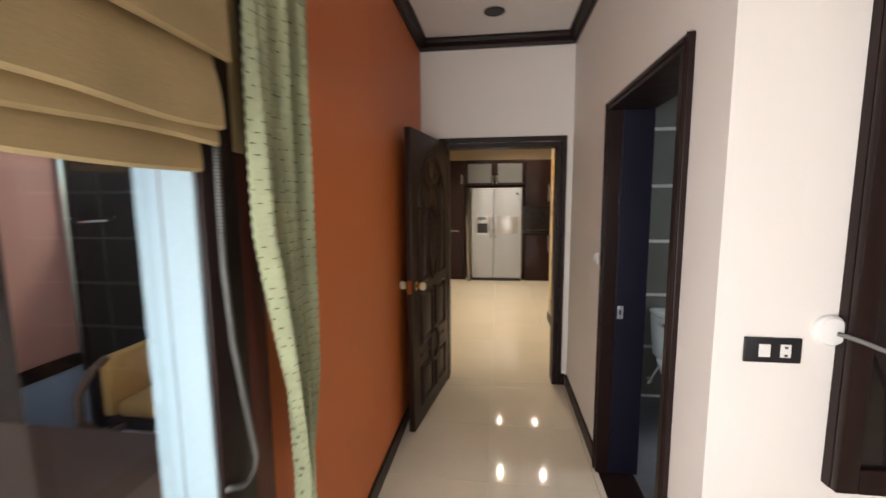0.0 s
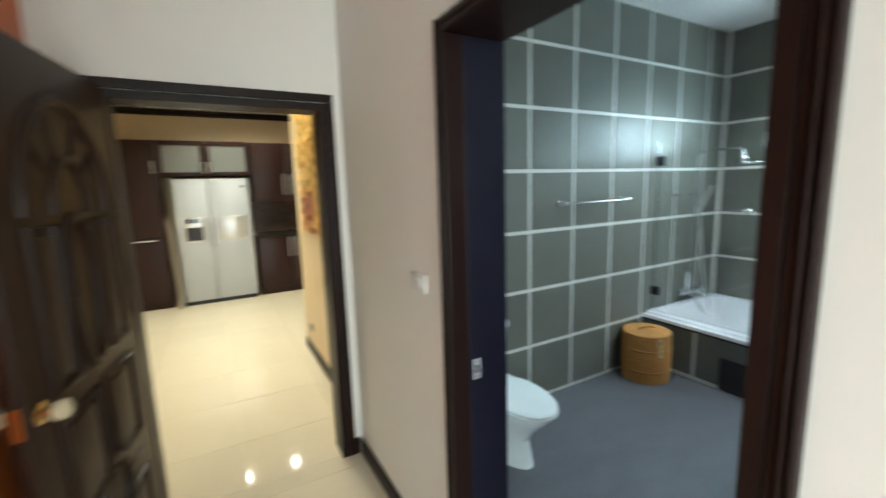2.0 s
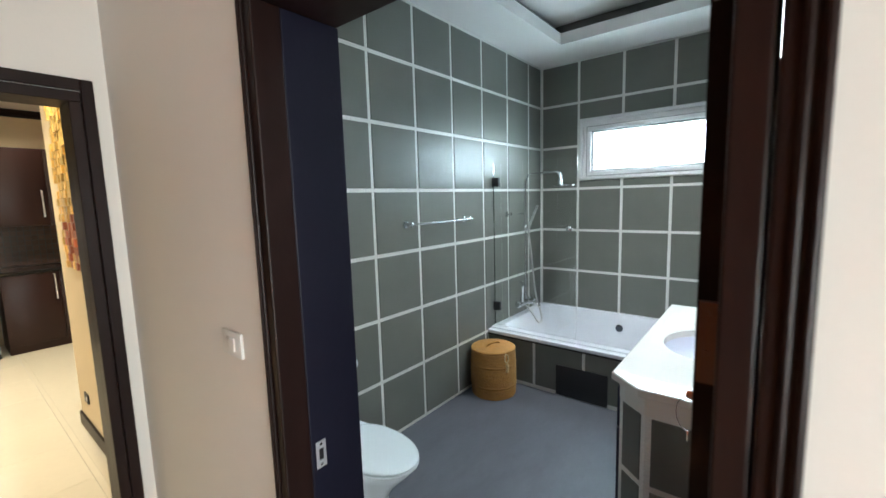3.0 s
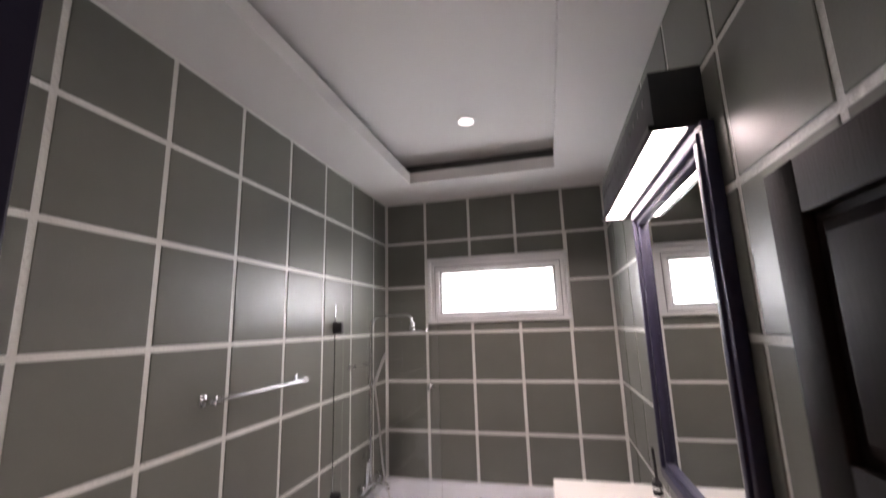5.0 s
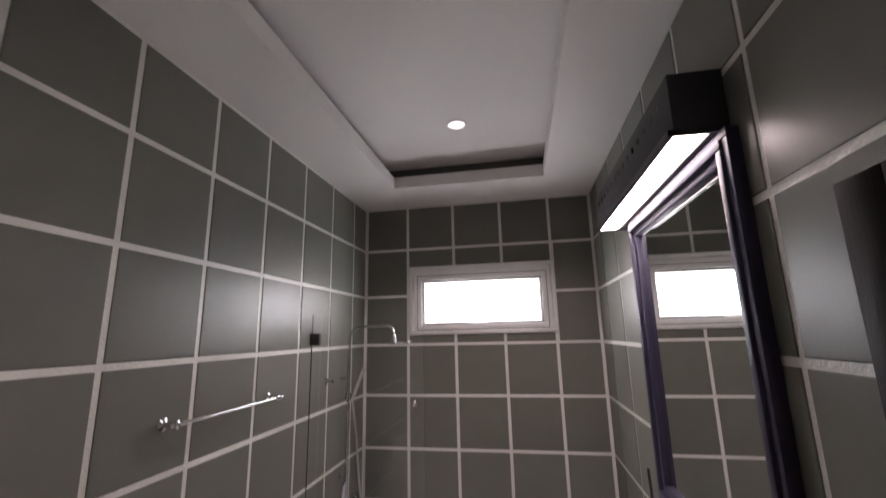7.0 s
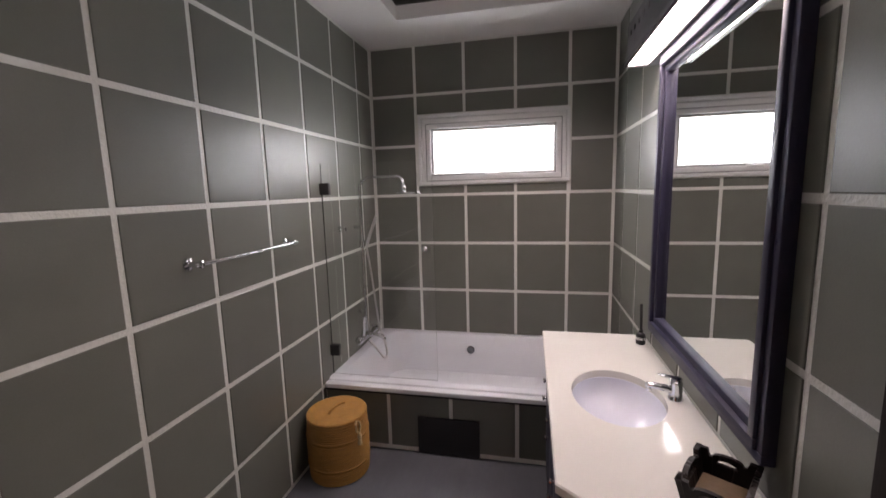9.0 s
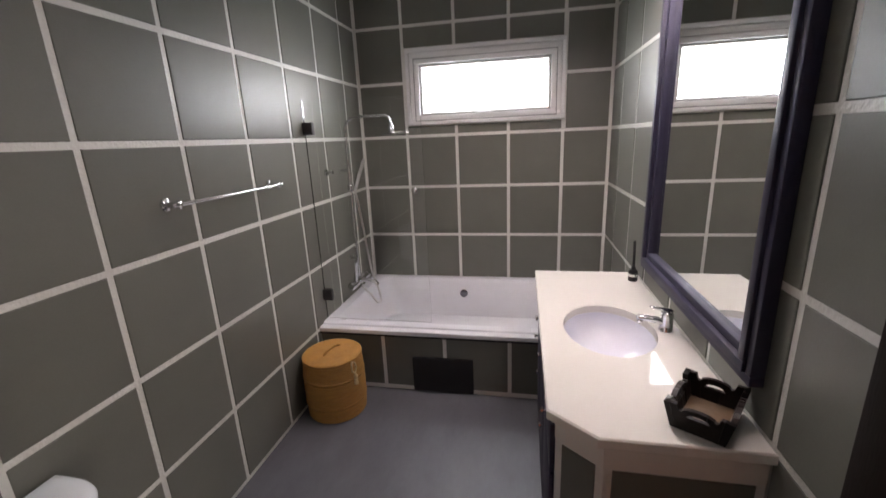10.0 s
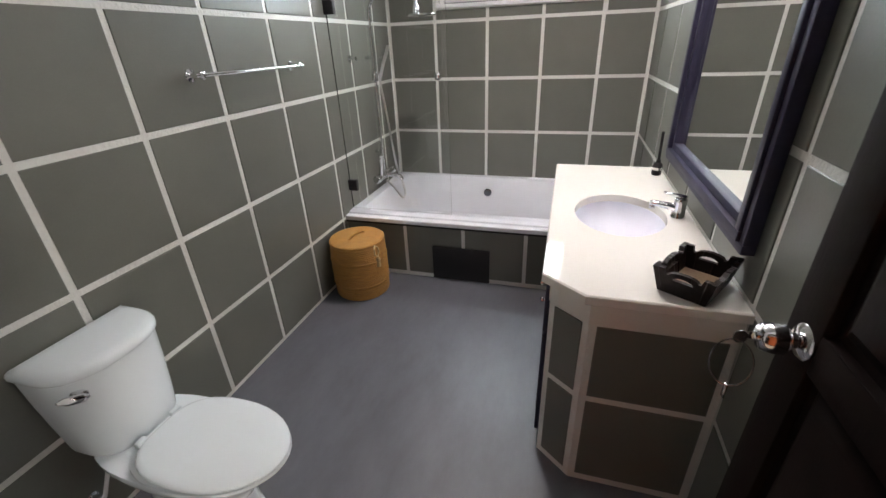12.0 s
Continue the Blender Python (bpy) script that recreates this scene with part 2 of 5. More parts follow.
def lathe(profile, cx, cy, cz, n=32, axis="z"):
    """A turned body: (radius, along) pairs about an axis through the point."""
    def at(r, h, a):
        u, w = r * math.cos(a), r * math.sin(a)
        return {"z": (cx + u, cy + w, cz + h), "y": (cx + u, cy + h, cz + w), "x": (cx + h, cy + u, cz + w)}[axis]
    return loft(bmesh.new(), [[at(r, h, 2 * math.pi * i / n) for i in range(n)] for r, h in profile])


def tube(points, r, n=10, bm=None):
    bm = bm or bmesh.new()
    pts = [Vector(p) for p in points]
    loops, up = [], None
    for i, p in enumerate(pts):
        d = (pts[min(i + 1, len(pts) - 1)] - pts[max(i - 1, 0)]).normalized()
        if up is None:
            up = d.orthogonal().normalized()
        up = (up - d * up.dot(d)).normalized()
        s = d.cross(up)
        loops.append([p + r * (math.cos(2 * math.pi * k / n) * up + math.sin(2 * math.pi * k / n) * s) for k in range(n)])
    return loft(bm, loops)


def arc(c, r, a0, a1, u, v, n=8):
    c, u, v = Vector(c), Vector(u), Vector(v)
    return [c + r * (math.cos(radians(a0 + (a1 - a0) * i / n)) * u + math.sin(radians(a0 + (a1 - a0) * i / n)) * v) for i in range(n + 1)]


def rrect(x0, x1, y0, y1, z, r, n=6):
    out = []
    for cx, cy, a in ((x1 - r, y1 - r, 0), (x0 + r, y1 - r, 90), (x0 + r, y0 + r, 180), (x1 - r, y0 + r, 270)):
        for i in range(n + 1):
            t = radians(a + 90 * i / n)
            out.append((cx + r * math.cos(t), cy + r * math.sin(t), z))
    return out


def structure(name, bm, material, label, category="wall"):
    return tagged(link(name, bm, material), label, category, kind="structure")


# ---- plan, in metres ----
HALL_Z = 0.08           # hall floor; the bathroom floor lies at 0
XB, YR, ZC = 2.50, -2.11, 3.06   # bathroom back wall, mirror wall, soffit
XW, XI = -1.350, -1.155  # hall side and bathroom side of the door wall
XO = -2.585             # orange wall
PITCH, JOINT = 0.44, 0.026

# ---- bathroom shell ----
wall_left = structure("wall_bath_left", bx(XW, XB + 0.15, 0.004, 0.12, -0.05, 3.45), M_GROUT, "pale grout bed of the tiled bathroom wall")
bm = bmesh.new()
WY0, WY1, WZ0, WZ1 = -1.748, -0.442, 1.853, 2.461
box(bm, XB + 0.004, XB + 0.16, YR - 0.12, WY0, -0.05, 3.45)
box(bm, XB + 0.004, XB + 0.16, WY1, 0.004, -0.05, 3.45)
box(bm, XB + 0.004, XB + 0.16, WY0, WY1, -0.05, WZ0)
box(bm, XB + 0.004, XB + 0.16, WY0, WY1, WZ1, 3.45)
wall_back = structure("wall_bath_back", bm, M_GROUT, "pale grout bed of the tiled window wall")
wall_right = structure("wall_bath_right", bx(XI, XB + 0.004, YR - 0.12, YR - 0.004, -0.05, 3.45), M_GROUT, "pale grout bed of the tiled mirror wall")
DY0, DY1, DZ = -2.056, -1.136, 2.150   # rough opening of the bathroom door
bm = bmesh.new()
box(bm, XW, XI, DY1, 0.0, -0.05, 3.45)
box(bm, XW, XI, -2.311, DY0, -0.05, 3.45)
box(bm, XW, XI, DY0, DY1, DZ, 3.45)
wall_door = structure("wall_hall_right", bm, M_WHITE, "white painted hall wall with the bathroom doorway")
structure("floor_bath", bx(XI, XB, YR, 0.0, -0.12, 0.0), M_BFLOOR, "smooth blue grey coated bathroom floor", "floor")

# soffit with a raised tray
TX0, TX1, TY0, TY1 = -0.62, 1.955, -1.685, -0.45
bm = bmesh.new()
for a in ((XI, TX0, YR, 0.0), (TX1, XB, YR, 0.0), (TX0, TX1, YR, TY0), (TX0, TX1, TY1, 0.0)):
    box(bm, *a, ZC, ZC + 0.10)
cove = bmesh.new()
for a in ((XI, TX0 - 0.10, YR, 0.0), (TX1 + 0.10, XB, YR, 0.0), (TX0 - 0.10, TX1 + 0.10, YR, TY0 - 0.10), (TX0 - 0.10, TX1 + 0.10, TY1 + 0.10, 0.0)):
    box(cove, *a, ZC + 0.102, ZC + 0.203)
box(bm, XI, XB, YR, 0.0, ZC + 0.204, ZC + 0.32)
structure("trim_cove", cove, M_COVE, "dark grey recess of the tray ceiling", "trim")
structure("ceiling_bath", bm, M_CEIL, "white plaster soffit round a raised tray ceiling", "ceiling")


# ---- hall shell ----
structure("floor_hall", bx(-4.6, XW, -6.0, 4.6, -0.12, HALL_Z - 0.006), M_GROUT, "bed under the cream polished floor tiles", "floor")
structure("floor_room", bx(XW, 1.6, -6.0, -2.311, -0.12, HALL_Z), M_HFLOOR, "cream polished floor", "floor")
structure("wall_orange", bx(XO - 0.15, XO, -2.60, 0.0, -0.1, 3.2), M_ORANGE, "burnt orange painted hall wall")
KX0, KX1, KZ = -2.40, -1.435, 2.125  # rough opening of the kitchen door
bm = bmesh.new()
box(bm, -4.6, KX0, -0.012, 0.12, -0.1, 3.2)
box(bm, KX1, XW, -0.012, 0.12, -0.1, 3.2)
box(bm, KX0, KX1, -0.012, 0.12, KZ, 3.2)
structure("wall_hall_end", bm, M_WHITE, "white painted wall above the kitchen doorway")
structure("wall_switch", bx(XI, 1.6, -2.311, YR - 0.125, -0.1, 3.2), M_WHITE, "bright white painted wall with a switch plate")
bm = bx(XO - 0.15, XW, -6.0, 0.0, 2.95, 3.05)
box(bm, XW, 1.6, -6.0, -2.311, 2.95, 3.05)
structure("ceiling_hall", bm, M_CEIL, "white painted hall ceiling", "ceiling")
# unseen back wall; its window opening is assumed
bm = bmesh.new()
box(bm, XO - 0.15, -2.6, -6.0, -6.1, -0.1, 3.05)
box(bm, 0.0, 1.6, -6.0, -6.1, -0.1, 3.05)
box(bm, -2.6, 0.0, -6.0, -6.1, -0.1, 0.9)
box(bm, -2.6, 0.0, -6.0, -6.1, 2.5, 3.05)
structure("wall_room_back", bm, M_WHITE, "unseen white painted room wall with an assumed wide window")
structure("wall_room_side", bx(1.6, 1.7, -6.1, -2.2, -0.1, 3.05), M_WHITE, "white painted room wall")
# wall with the blind window, in line with the orange wall
bm = bmesh.new()
box(bm, XO - 0.15, XO, -6.0, -4.4, -0.1, 3.2)
box(bm, XO - 0.15, XO, -4.4, -2.60, -0.1, 0.55)
box(bm, XO - 0.15, XO, -4.4, -2.60, 2.62, 3.2)
structure("wall_blind_window", bm, M_ORANGE, "orange painted wall round the blind window")

# ---- kitchen shell ----
structure("wall_kitchen_art", bx(-1.27, -1.13, 0.12, 1.97, -0.1, 3.2), M_BEIGE, "warm beige kitchen wall with a golden panel")
structure("wall_kitchen_back", bx(-4.6, 1.0, 5.15, 5.3, -0.1, 3.2), M_BEIGE, "beige kitchen wall above the cabinets")
structure("wall_kitchen_left", bx(-4.75, -4.6, -0.012, 5.3, -0.1, 3.2), M_BEIGE, "beige kitchen wall")
structure("wall_kitchen_right", bx(1.0, 1.15, 0.12, 5.3, -0.1, 3.2), M_BEIGE, "beige kitchen wall")
structure("floor_kitchen", bx(XW, 1.0, 0.12, 5.15, -0.12, HALL_Z - 0.001), M_HFLOOR, "cream polished kitchen floor", "floor")
structure("floor_kitchen_back", bx(-4.6, XW, 4.6, 5.15, -0.12, HALL_Z - 0.001), M_HFLOOR, "cream polished kitchen floor", "floor")
structure("ceiling_kitchen", bx(-4.6, 1.0, 0.12, 5.15, 2.90, 3.0), M_CEIL, "white kitchen ceiling", "ceiling")


# ---- tiles on the bathroom walls ----
def spans(lines, lo, hi, g0=0.004, g1=0.004):
    cuts = [c for c in lines if lo + 0.03 < c < hi - 0.03]
    edges = [lo] + cuts + [hi]
    out = []
    for i, (a, b) in enumerate(zip(edges, edges[1:])):
        out.append((a + (JOINT / 2 if i else g0), b - (JOINT / 2 if i < len(edges) - 2 else g1)))
    return out


TILE_MESH = {}


def tile_mesh(w, h):
    key = (round(w, 3), round(h, 3))
    if key not in TILE_MESH:
        bm = bmesh.new()
        c = 0.003
        lo = [(-w / 2, -h / 2, 0), (w / 2, -h / 2, 0), (w / 2, h / 2, 0), (-w / 2, h / 2, 0)]
        mid = [(x, y, 0.003) for x, y, z in lo]
        top = [(x - math.copysign(c, x), y - math.copysign(c, y), 0.0045) for x, y, z in lo]
        loft(bm, [lo, mid, top])
        bmesh.ops.recalc_face_normals(bm, faces=bm.faces)
        me = bpy.data.meshes.new("tile")
        bm.to_mesh(me)
        bm.free()
        me.materials.append(M_TILE)
        TILE_MESH[key] = me
    return TILE_MESH[key]


def lay(wall, us, vs, place, skip=None, name="tile", mesh=tile_mesh, tilt=0.12):
    for a, b in us:
        for c, d in vs:
            boxes = [(a, b, c, d)]
            if skip:
                boxes = skip(a, b, c, d)
            for a2, b2, c2, d2 in boxes:
                if b2 - a2 < 0.015 or d2 - c2 < 0.015:
                    continue
                ob = new(name, mesh(b2 - a2, d2 - c2))
                ob.matrix_world = place((a2 + b2) / 2, (c2 + d2) / 2) @ pose(0, 0, 0, random.uniform(-tilt, tilt), random.uniform(-tilt, tilt), 0)
                ob.parent = wall


ROWS_Z = [PITCH * i for i in range(1, 7)]
COLS_X = [PITCH * i for i in range(-2, 6)]
COLS_Y = [-0.418 - PITCH * i for i in range(4)]


def window_cut(a, b, c, d):
    y0, y1, z0, z1 = WY0 - 0.012, WY1 + 0.012, WZ0 - 0.012, WZ1 + 0.012
    if b <= y0 or a >= y1 or d <= z0 or c >= z1:
        return [(a, b, c, d)]
    out = []
    if a < y0:
        out.append((a, y0, c, d))
    if b > y1:
        out.append((y1, b, c, d))
    a, b = max(a, y0), min(b, y1)
    if c < z0:
        out.append((a, b, c, z0))
    if d > z1:
        out.append((a, b, z1, d))
    return out


lay(wall_left, spans(COLS_X, XI, XB, 0.004, 0.020), spans(ROWS_Z, 0.0, ZC, 0.022, 0.018), lambda x, z: pose(x, 0.004, z, 90, 0, 0))
lay(wall_back, spans(sorted(COLS_Y), YR, 0.0, 0.022, 0.022), spans(ROWS_Z, 0.40, ZC, 0.004, 0.016), lambda y, z: pose(XB + 0.004, y, z, 90, 0, -90), window_cut)
lay(wall_right, spans([c - 0.045 for c in COLS_X], XI, XB, 0.004, 0.022), spans(ROWS_Z, 0.0, ZC, 0.022), lambda x, z: pose(x, YR - 0.004, z, 90, 0, 180))


# ---- trim, casings, skirting ----
def casing(name, label, boxes):
    bm = bmesh.new()
    for b in boxes:
        box(bm, *b, bevel=0.004)
    return tagged(link(name, bm, M_DARKWOOD), label, "door frame", kind="structure")


casing("door_frame_bath", "dark stained wooden casing and jambs of the bathroom doorway", [
    (XW - 0.018, -1.296, -1.170, DY1 - 0.002, HALL_Z, 2.129), (XW - 0.018, -1.276, DY0 + 0.002, -2.021, HALL_Z, 2.129),
    (-1.275, XI + 0.018, DY0 + 0.002, -2.046, HALL_Z, 2.129),
    (XW - 0.018, XI + 0.020, DY0 + 0.002, DY1 - 0.002, 2.13, DZ - 0.002),
    (XW - 0.022, XW - 0.001, DY1, -1.126, HALL_Z, 2.173), (XW - 0.022, XW - 0.001, -2.093, DY0, HALL_Z, 2.173),
    (XW - 0.022, XW - 0.001, DY0, DY1, 2.152, 2.173),
    (XW - 0.012, XI + 0.004, DY0 + 0.003, DY1 - 0.003, -0.02, HALL_Z - 0.002),
    (XW - 0.028, XW - 0.0225, -2.092, -2.084, HALL_Z, 2.172), (XW - 0.028, XW - 0.0225, -2.079, -2.071, HALL_Z, 2.160),
    (XW - 0.028, XW - 0.0225, -1.135, -1.127, HALL_Z, 2.172),
])
# rebate of the jamb; its navy tint is reflected bathroom light, painted on
lining = bx(-1.295, XI + 0.020, -1.168, DY1 - 0.002, HALL_Z, 2.129, 0.003)
tagged(link("door_frame_lining", lining, M_LINING), "dark rebate lining of the bathroom doorway, bluish reflection in its colour", "door frame", kind="structure")
casing("door_frame_kitchen", "dark stained wooden casing of the kitchen doorway", [
    (KX0 + 0.002, -2.36, -0.03, 0.135, HALL_Z, 2.085), (-1.475, KX1 - 0.002, -0.03, 0.135, HALL_Z, 2.085),
    (KX0 + 0.002, KX1 - 0.002, -0.03, 0.135, 2.085, KZ - 0.002),
    (-2.44, KX0, -0.034, -0.013, HALL_Z, 2.168), (KX1, -1.397, -0.034, -0.013, HALL_Z, 2.168), (KX0, KX1, -0.034, -0.013, 2.127, 2.168),
])
bm = bmesh.new()
box(bm, XO + 0.001, XO + 0.016, -6.0, -0.035, HALL_Z, HALL_Z + 0.10, 0.004)
box(bm, XW - 0.016, XW - 0.001, -1.124, -0.04, HALL_Z, HALL_Z + 0.10, 0.004)
box(bm, XW - 0.016, XW - 0.001, -2.311, -2.095, HALL_Z, HALL_Z + 0.10, 0.004)
box(bm, -1.395, XW - 0.017, -0.03, -0.013, HALL_Z, HALL_Z + 0.10, 0.004)
box(bm, XO + 0.017, -2.442, -0.03, -0.013, HALL_Z, HALL_Z + 0.10, 0.004)
box(bm, -1.286, -1.271, 0.137, 1.97, HALL_Z, HALL_Z + 0.10, 0.004)
tagged(link("baseboard", bm, M_DARKWOOD), "dark stained wooden skirting board", "baseboard", kind="structure")


def crown(bm, p0, p1, inward, z):
    """A stepped cornice that runs from p0 to p1 under the ceiling."""
    prof = [(0, -0.085), (0.012, -0.085), (0.018, -0.06), (0.045, -0.035), (0.055, -0.012), (0.062, -0.010), (0.062, 0), (0, 0)]
    loft(bm, [[(p[0] + inward[0] * a, p[1] + inward[1] * a, z + b) for a, b in prof] for p in (p0, p1)])


bm = bmesh.new()
crown(bm, (XO + 0.001, -5.9), (XO + 0.001, -0.013), (1, 0), 2.949)
crown(bm, (XW - 0.001, -2.311), (XW - 0.001, -0.013), (-1, 0), 2.949)
crown(bm, (XO, -0.013), (XW, -0.013), (0, -1), 2.948)
crown(bm, (-4.5, 5.149), (0.9, 5.149), (0, -1), 2.899)
tagged(link("trim", bm, M_DARKWOOD), "dark stained wooden cornice under the ceiling", "trim", kind="structure")


# ---- doors ----
def lpart(name, bm, material, parent, label=""):
    """A part whose mesh is in the parent's own axes."""
    ob = smooth_by_angle(link(name, bm, material))
    ob.parent = parent
    if label:
        ob["label"] = label
    return ob


def ring_pts(cu, cz, ru, rz, y, n=28, a0=0, a1=360):
    return [(cu + ru * math.cos(radians(a0 + (a1 - a0) * i / n)), y, cz + rz * math.sin(radians(a0 + (a1 - a0) * i / n))) for i in range(n + 1)]


def carved_door(name, m, w, h, label):
    """A carved panel door in its own axes: u from the hinge, z up, carved on +y."""
    d = new(name)
    d.matrix_world = m
    tagged(d, label, "door", kind="structure")
    bpy.context.view_layer.update()
    t = 0.042
    lpart("slab", bx(0, w, -t, 0, 0, h, 0.004), M_DOORWOOD, d)
    y = 0.0
    bars = bmesh.new()
    c = w / 2
    # upper field: a fan of petals over a tall oval
    top, r = h - 0.50, w * 0.33
    tube(ring_pts(c, top, r, r * 1.25, y, 24, 0, 180), 0.021, 8, bars)
    tube(ring_pts(c, top, r * 0.42, r * 0.62, y, 16, 0, 180), 0.019, 8, bars)
    for a in (38, 66, 114, 142):
        k = radians(a)
        tube([(c + r * 0.42 * math.cos(k), y, top + r * 0.62 * math.sin(k)), (c + r * math.cos(k), y, top + 1.25 * r * math.sin(k))], 0.015, 8, bars)
    lpart("fan_moulding", bars, M_DOORWOOD, d)
    oval = bmesh.new()
    tube(ring_pts(c, h * 0.62, w * 0.115, 0.26, y, 28), 0.022, 8, oval)
    lpart("oval_moulding", oval, M_DOORWOOD, d)
    for u0, u1, z0, z1 in ((c - r, c - w * 0.17, h * 0.50, top - 0.03), (c + w * 0.17, c + r, h * 0.50, top - 0.03),
                           (c - r, c - w * 0.05, 0.14, 0.40), (c + w * 0.05, c + r, 0.14, 0.40),
                           (c - r, c - w * 0.05, 0.58, h * 0.455), (c + w * 0.05, c + r, 0.58, h * 0.455)):
        p = bmesh.new()
        tube([(u0, y, z0), (u0, y, z1), (u1, y, z1), (u1, y, z0), (u0, y, z0)], 0.019, 8, p)
        box(p, u0 + 0.03, u1 - 0.03, -0.002, 0.010, z0 + 0.03, z1 - 0.03, 0.008)
        lpart("panel", p, M_DOORWOOD, d)
    low = bmesh.new()
    tube(ring_pts(c, 0.49, w * 0.12, 0.13, y, 24), 0.022, 8, low)
    tube([(c - r, y, 0.49), (c - w * 0.12, y, 0.49)], 0.012, 8, low)
    tube([(c + w * 0.12, y, 0.49), (c + r, y, 0.49)], 0.012, 8, low)
    lpart("lower_oval_moulding", low, M_DOORWOOD, d)
    return d, t


kdoor, kt = carved_door("door_kitchen", pose(-2.365, -0.045, HALL_Z + 0.012, 0, 0, -98.2), 0.875, 2.03,
                        "dark carved wooden door standing open against the orange wall")
for s, y0 in ((1, 0.0), (-1, -kt)):
    k = lathe([(0.032, 0), (0.032, 0.006), (0.014, 0.010), (0.012, 0.030)], 0.815, y0, 1.005, 24, "y")
    if s < 0:
        bmesh.ops.scale(k, vec=(1, -1, 1), verts=k.verts, space=Matrix.Translation((0, -y0, 0)))
    lpart("rose", k, M_BRASS, kdoor, "polished brass rose")
    k = lathe([(0.012, 0.028), (0.024, 0.034), (0.029, 0.048), (0.027, 0.062), (0.014, 0.070), (0.004, 0.071)], 0.815, y0, 1.005, 24, "y")
    if s < 0:
        bmesh.ops.scale(k, vec=(1, -1, 1), verts=k.verts, space=Matrix.Translation((0, -y0, 0)))
    lpart("knob", k, M_IVORY, kdoor, "ivory and brass door knob")
lpart("latch_plate", bx(0.8745, 0.877, -0.034, -0.008, 0.96, 1.05), M_BRASS, kdoor, "brass latch plate")

bdoor = new("door_bath")
bdoor.matrix_world = pose(-1.266, -1.991, 0.03, 0, 0, -0.1)
tagged(bdoor, "dark stained panelled wooden door standing open into the bathroom", "door", kind="structure")
bpy.context.view_layer.update()
W, H = 0.838, 2.062
RAILS = ((0, 0.17), (0.57, 0.65), (1.03, 1.11), (1.48, 1.56), (H - 0.10, H))
for u0, u1, z0, z1 in ((0, 0.10, 0, H), (W - 0.10, W, 0, H), (W / 2 - 0.045, W / 2 + 0.045, 0.17, H - 0.10)):
    lpart("stile", bx(u0, u1, -0.04, 0, z0, z1, 0.003), M_LEAF, bdoor)
for n, (z0, z1) in enumerate(RAILS):
    if n in (0, 4):
        lpart("rail", bx(0.1005, W - 0.1005, -0.04, 0, z0, z1, 0.003), M_LEAF, bdoor)
        continue
    for u0, u1 in ((0.1005, W / 2 - 0.0455), (W / 2 + 0.0455, W - 0.1005)):
        lpart("rail", bx(u0, u1, -0.04, 0, z0, z1, 0.003), M_LEAF, bdoor)
for (_, z0), (z1, _) in zip(RAILS, RAILS[1:]):
    for u0, u1 in ((0.10, W / 2 - 0.045), (W / 2 + 0.045, W - 0.10)):
        p = bx(u0 - 0.004, u1 + 0.004, -0.032, -0.020, z0 - 0.004, z1 + 0.004)
        loft(p, [[(a, y, b) for a, b in ((u0 + d, z0 + d), (u1 - d, z0 + d), (u1 - d, z1 - d), (u0 + d, z1 - d))] for d, y in ((0.016, -0.0205), (0.040, -0.008), (0.044, -0.006))])
        lpart("panel", p, M_LEAF, bdoor)
lpart("rose", lathe([(0.034, 0), (0.034, 0.004), (0.028, 0.010), (0.014, 0.014), (0.012, 0.034)], W - 0.068, 0, 1.072, 24, "y"), M_CHROME, bdoor, "chrome rose")
lpart("knob", lathe([(0.013, 0.022), (0.022, 0.028), (0.028, 0.034), (0.0285, 0.050), (0.027, 0.064), (0.021, 0.071), (0.011, 0.0725), (0.002, 0.0725)], W - 0.068, 0, 1.072, 28, "y"), M_CHROME, bdoor, "chrome barrel door knob")
lpart("key_barrel", lathe([(0.009, 0.072), (0.009, 0.078), (0.007, 0.080), (0.001, 0.080)], W - 0.068, 0, 1.072, 16, "y"), M_CHROME, bdoor, "round chrome key barrel")
for z in (0.25, 1.430, 1.870):
    h = bx(-0.012, -0.001, -0.038, -0.004, z, z + 0.10)
    for i in range(4):
        box(h, -0.0145, -0.011, -0.028 + 0.012 * (i % 2), -0.022 + 0.012 * (i % 2), z + 0.012 + 0.024 * i, z + 0.018 + 0.024 * i)
    lpart("hinge", h, M_COPPER, bdoor, "coppery steel hinge leaf")
KX, KYD, KZD = -1.266 + W - 0.068, -1.991 + 0.080, 0.03 + 1.072
keys = empty("key_ring", KX, KYD, KZD - 0.06, "thin steel key ring hanging from the bathroom door knob", "key ring")
bm = bx(KX - 0.0012, KX + 0.0012, KYD - 0.002, KYD + 0.006, KZD - 0.007, KZD + 0.007)
loft(bm, [[(KX + dx, KYD + 0.017 + 0.012 * math.cos(2 * math.pi * i / 20), KZD - 0.006 + 0.014 * math.sin(2 * math.pi * i / 20)) for i in range(20)] for dx in (-0.0012, 0.0012)])
part("key", bm, M_CHROME, keys, "flat steel key in the lock")
ring = [(KX + 0.010 * math.sin(radians(a)) - 0.012 * (1 - math.cos(radians(a))) / 2, KYD + 0.020 + 0.033 * math.sin(radians(a)), KZD - 0.064 + 0.050 * math.cos(radians(a))) for a in range(0, 361, 12)]
part("ring", tube(ring, 0.0014, 6), M_DULLSTEEL, keys)
tag_z = KZD - 0.114
bm = bx(KX - 0.0175, KX - 0.0065, KYD + 0.016, KYD + 0.020, tag_z - 0.030, tag_z + 0.004, 0.001)
part("spare_key", bm, M_CHROME, keys, "small flat spare key")
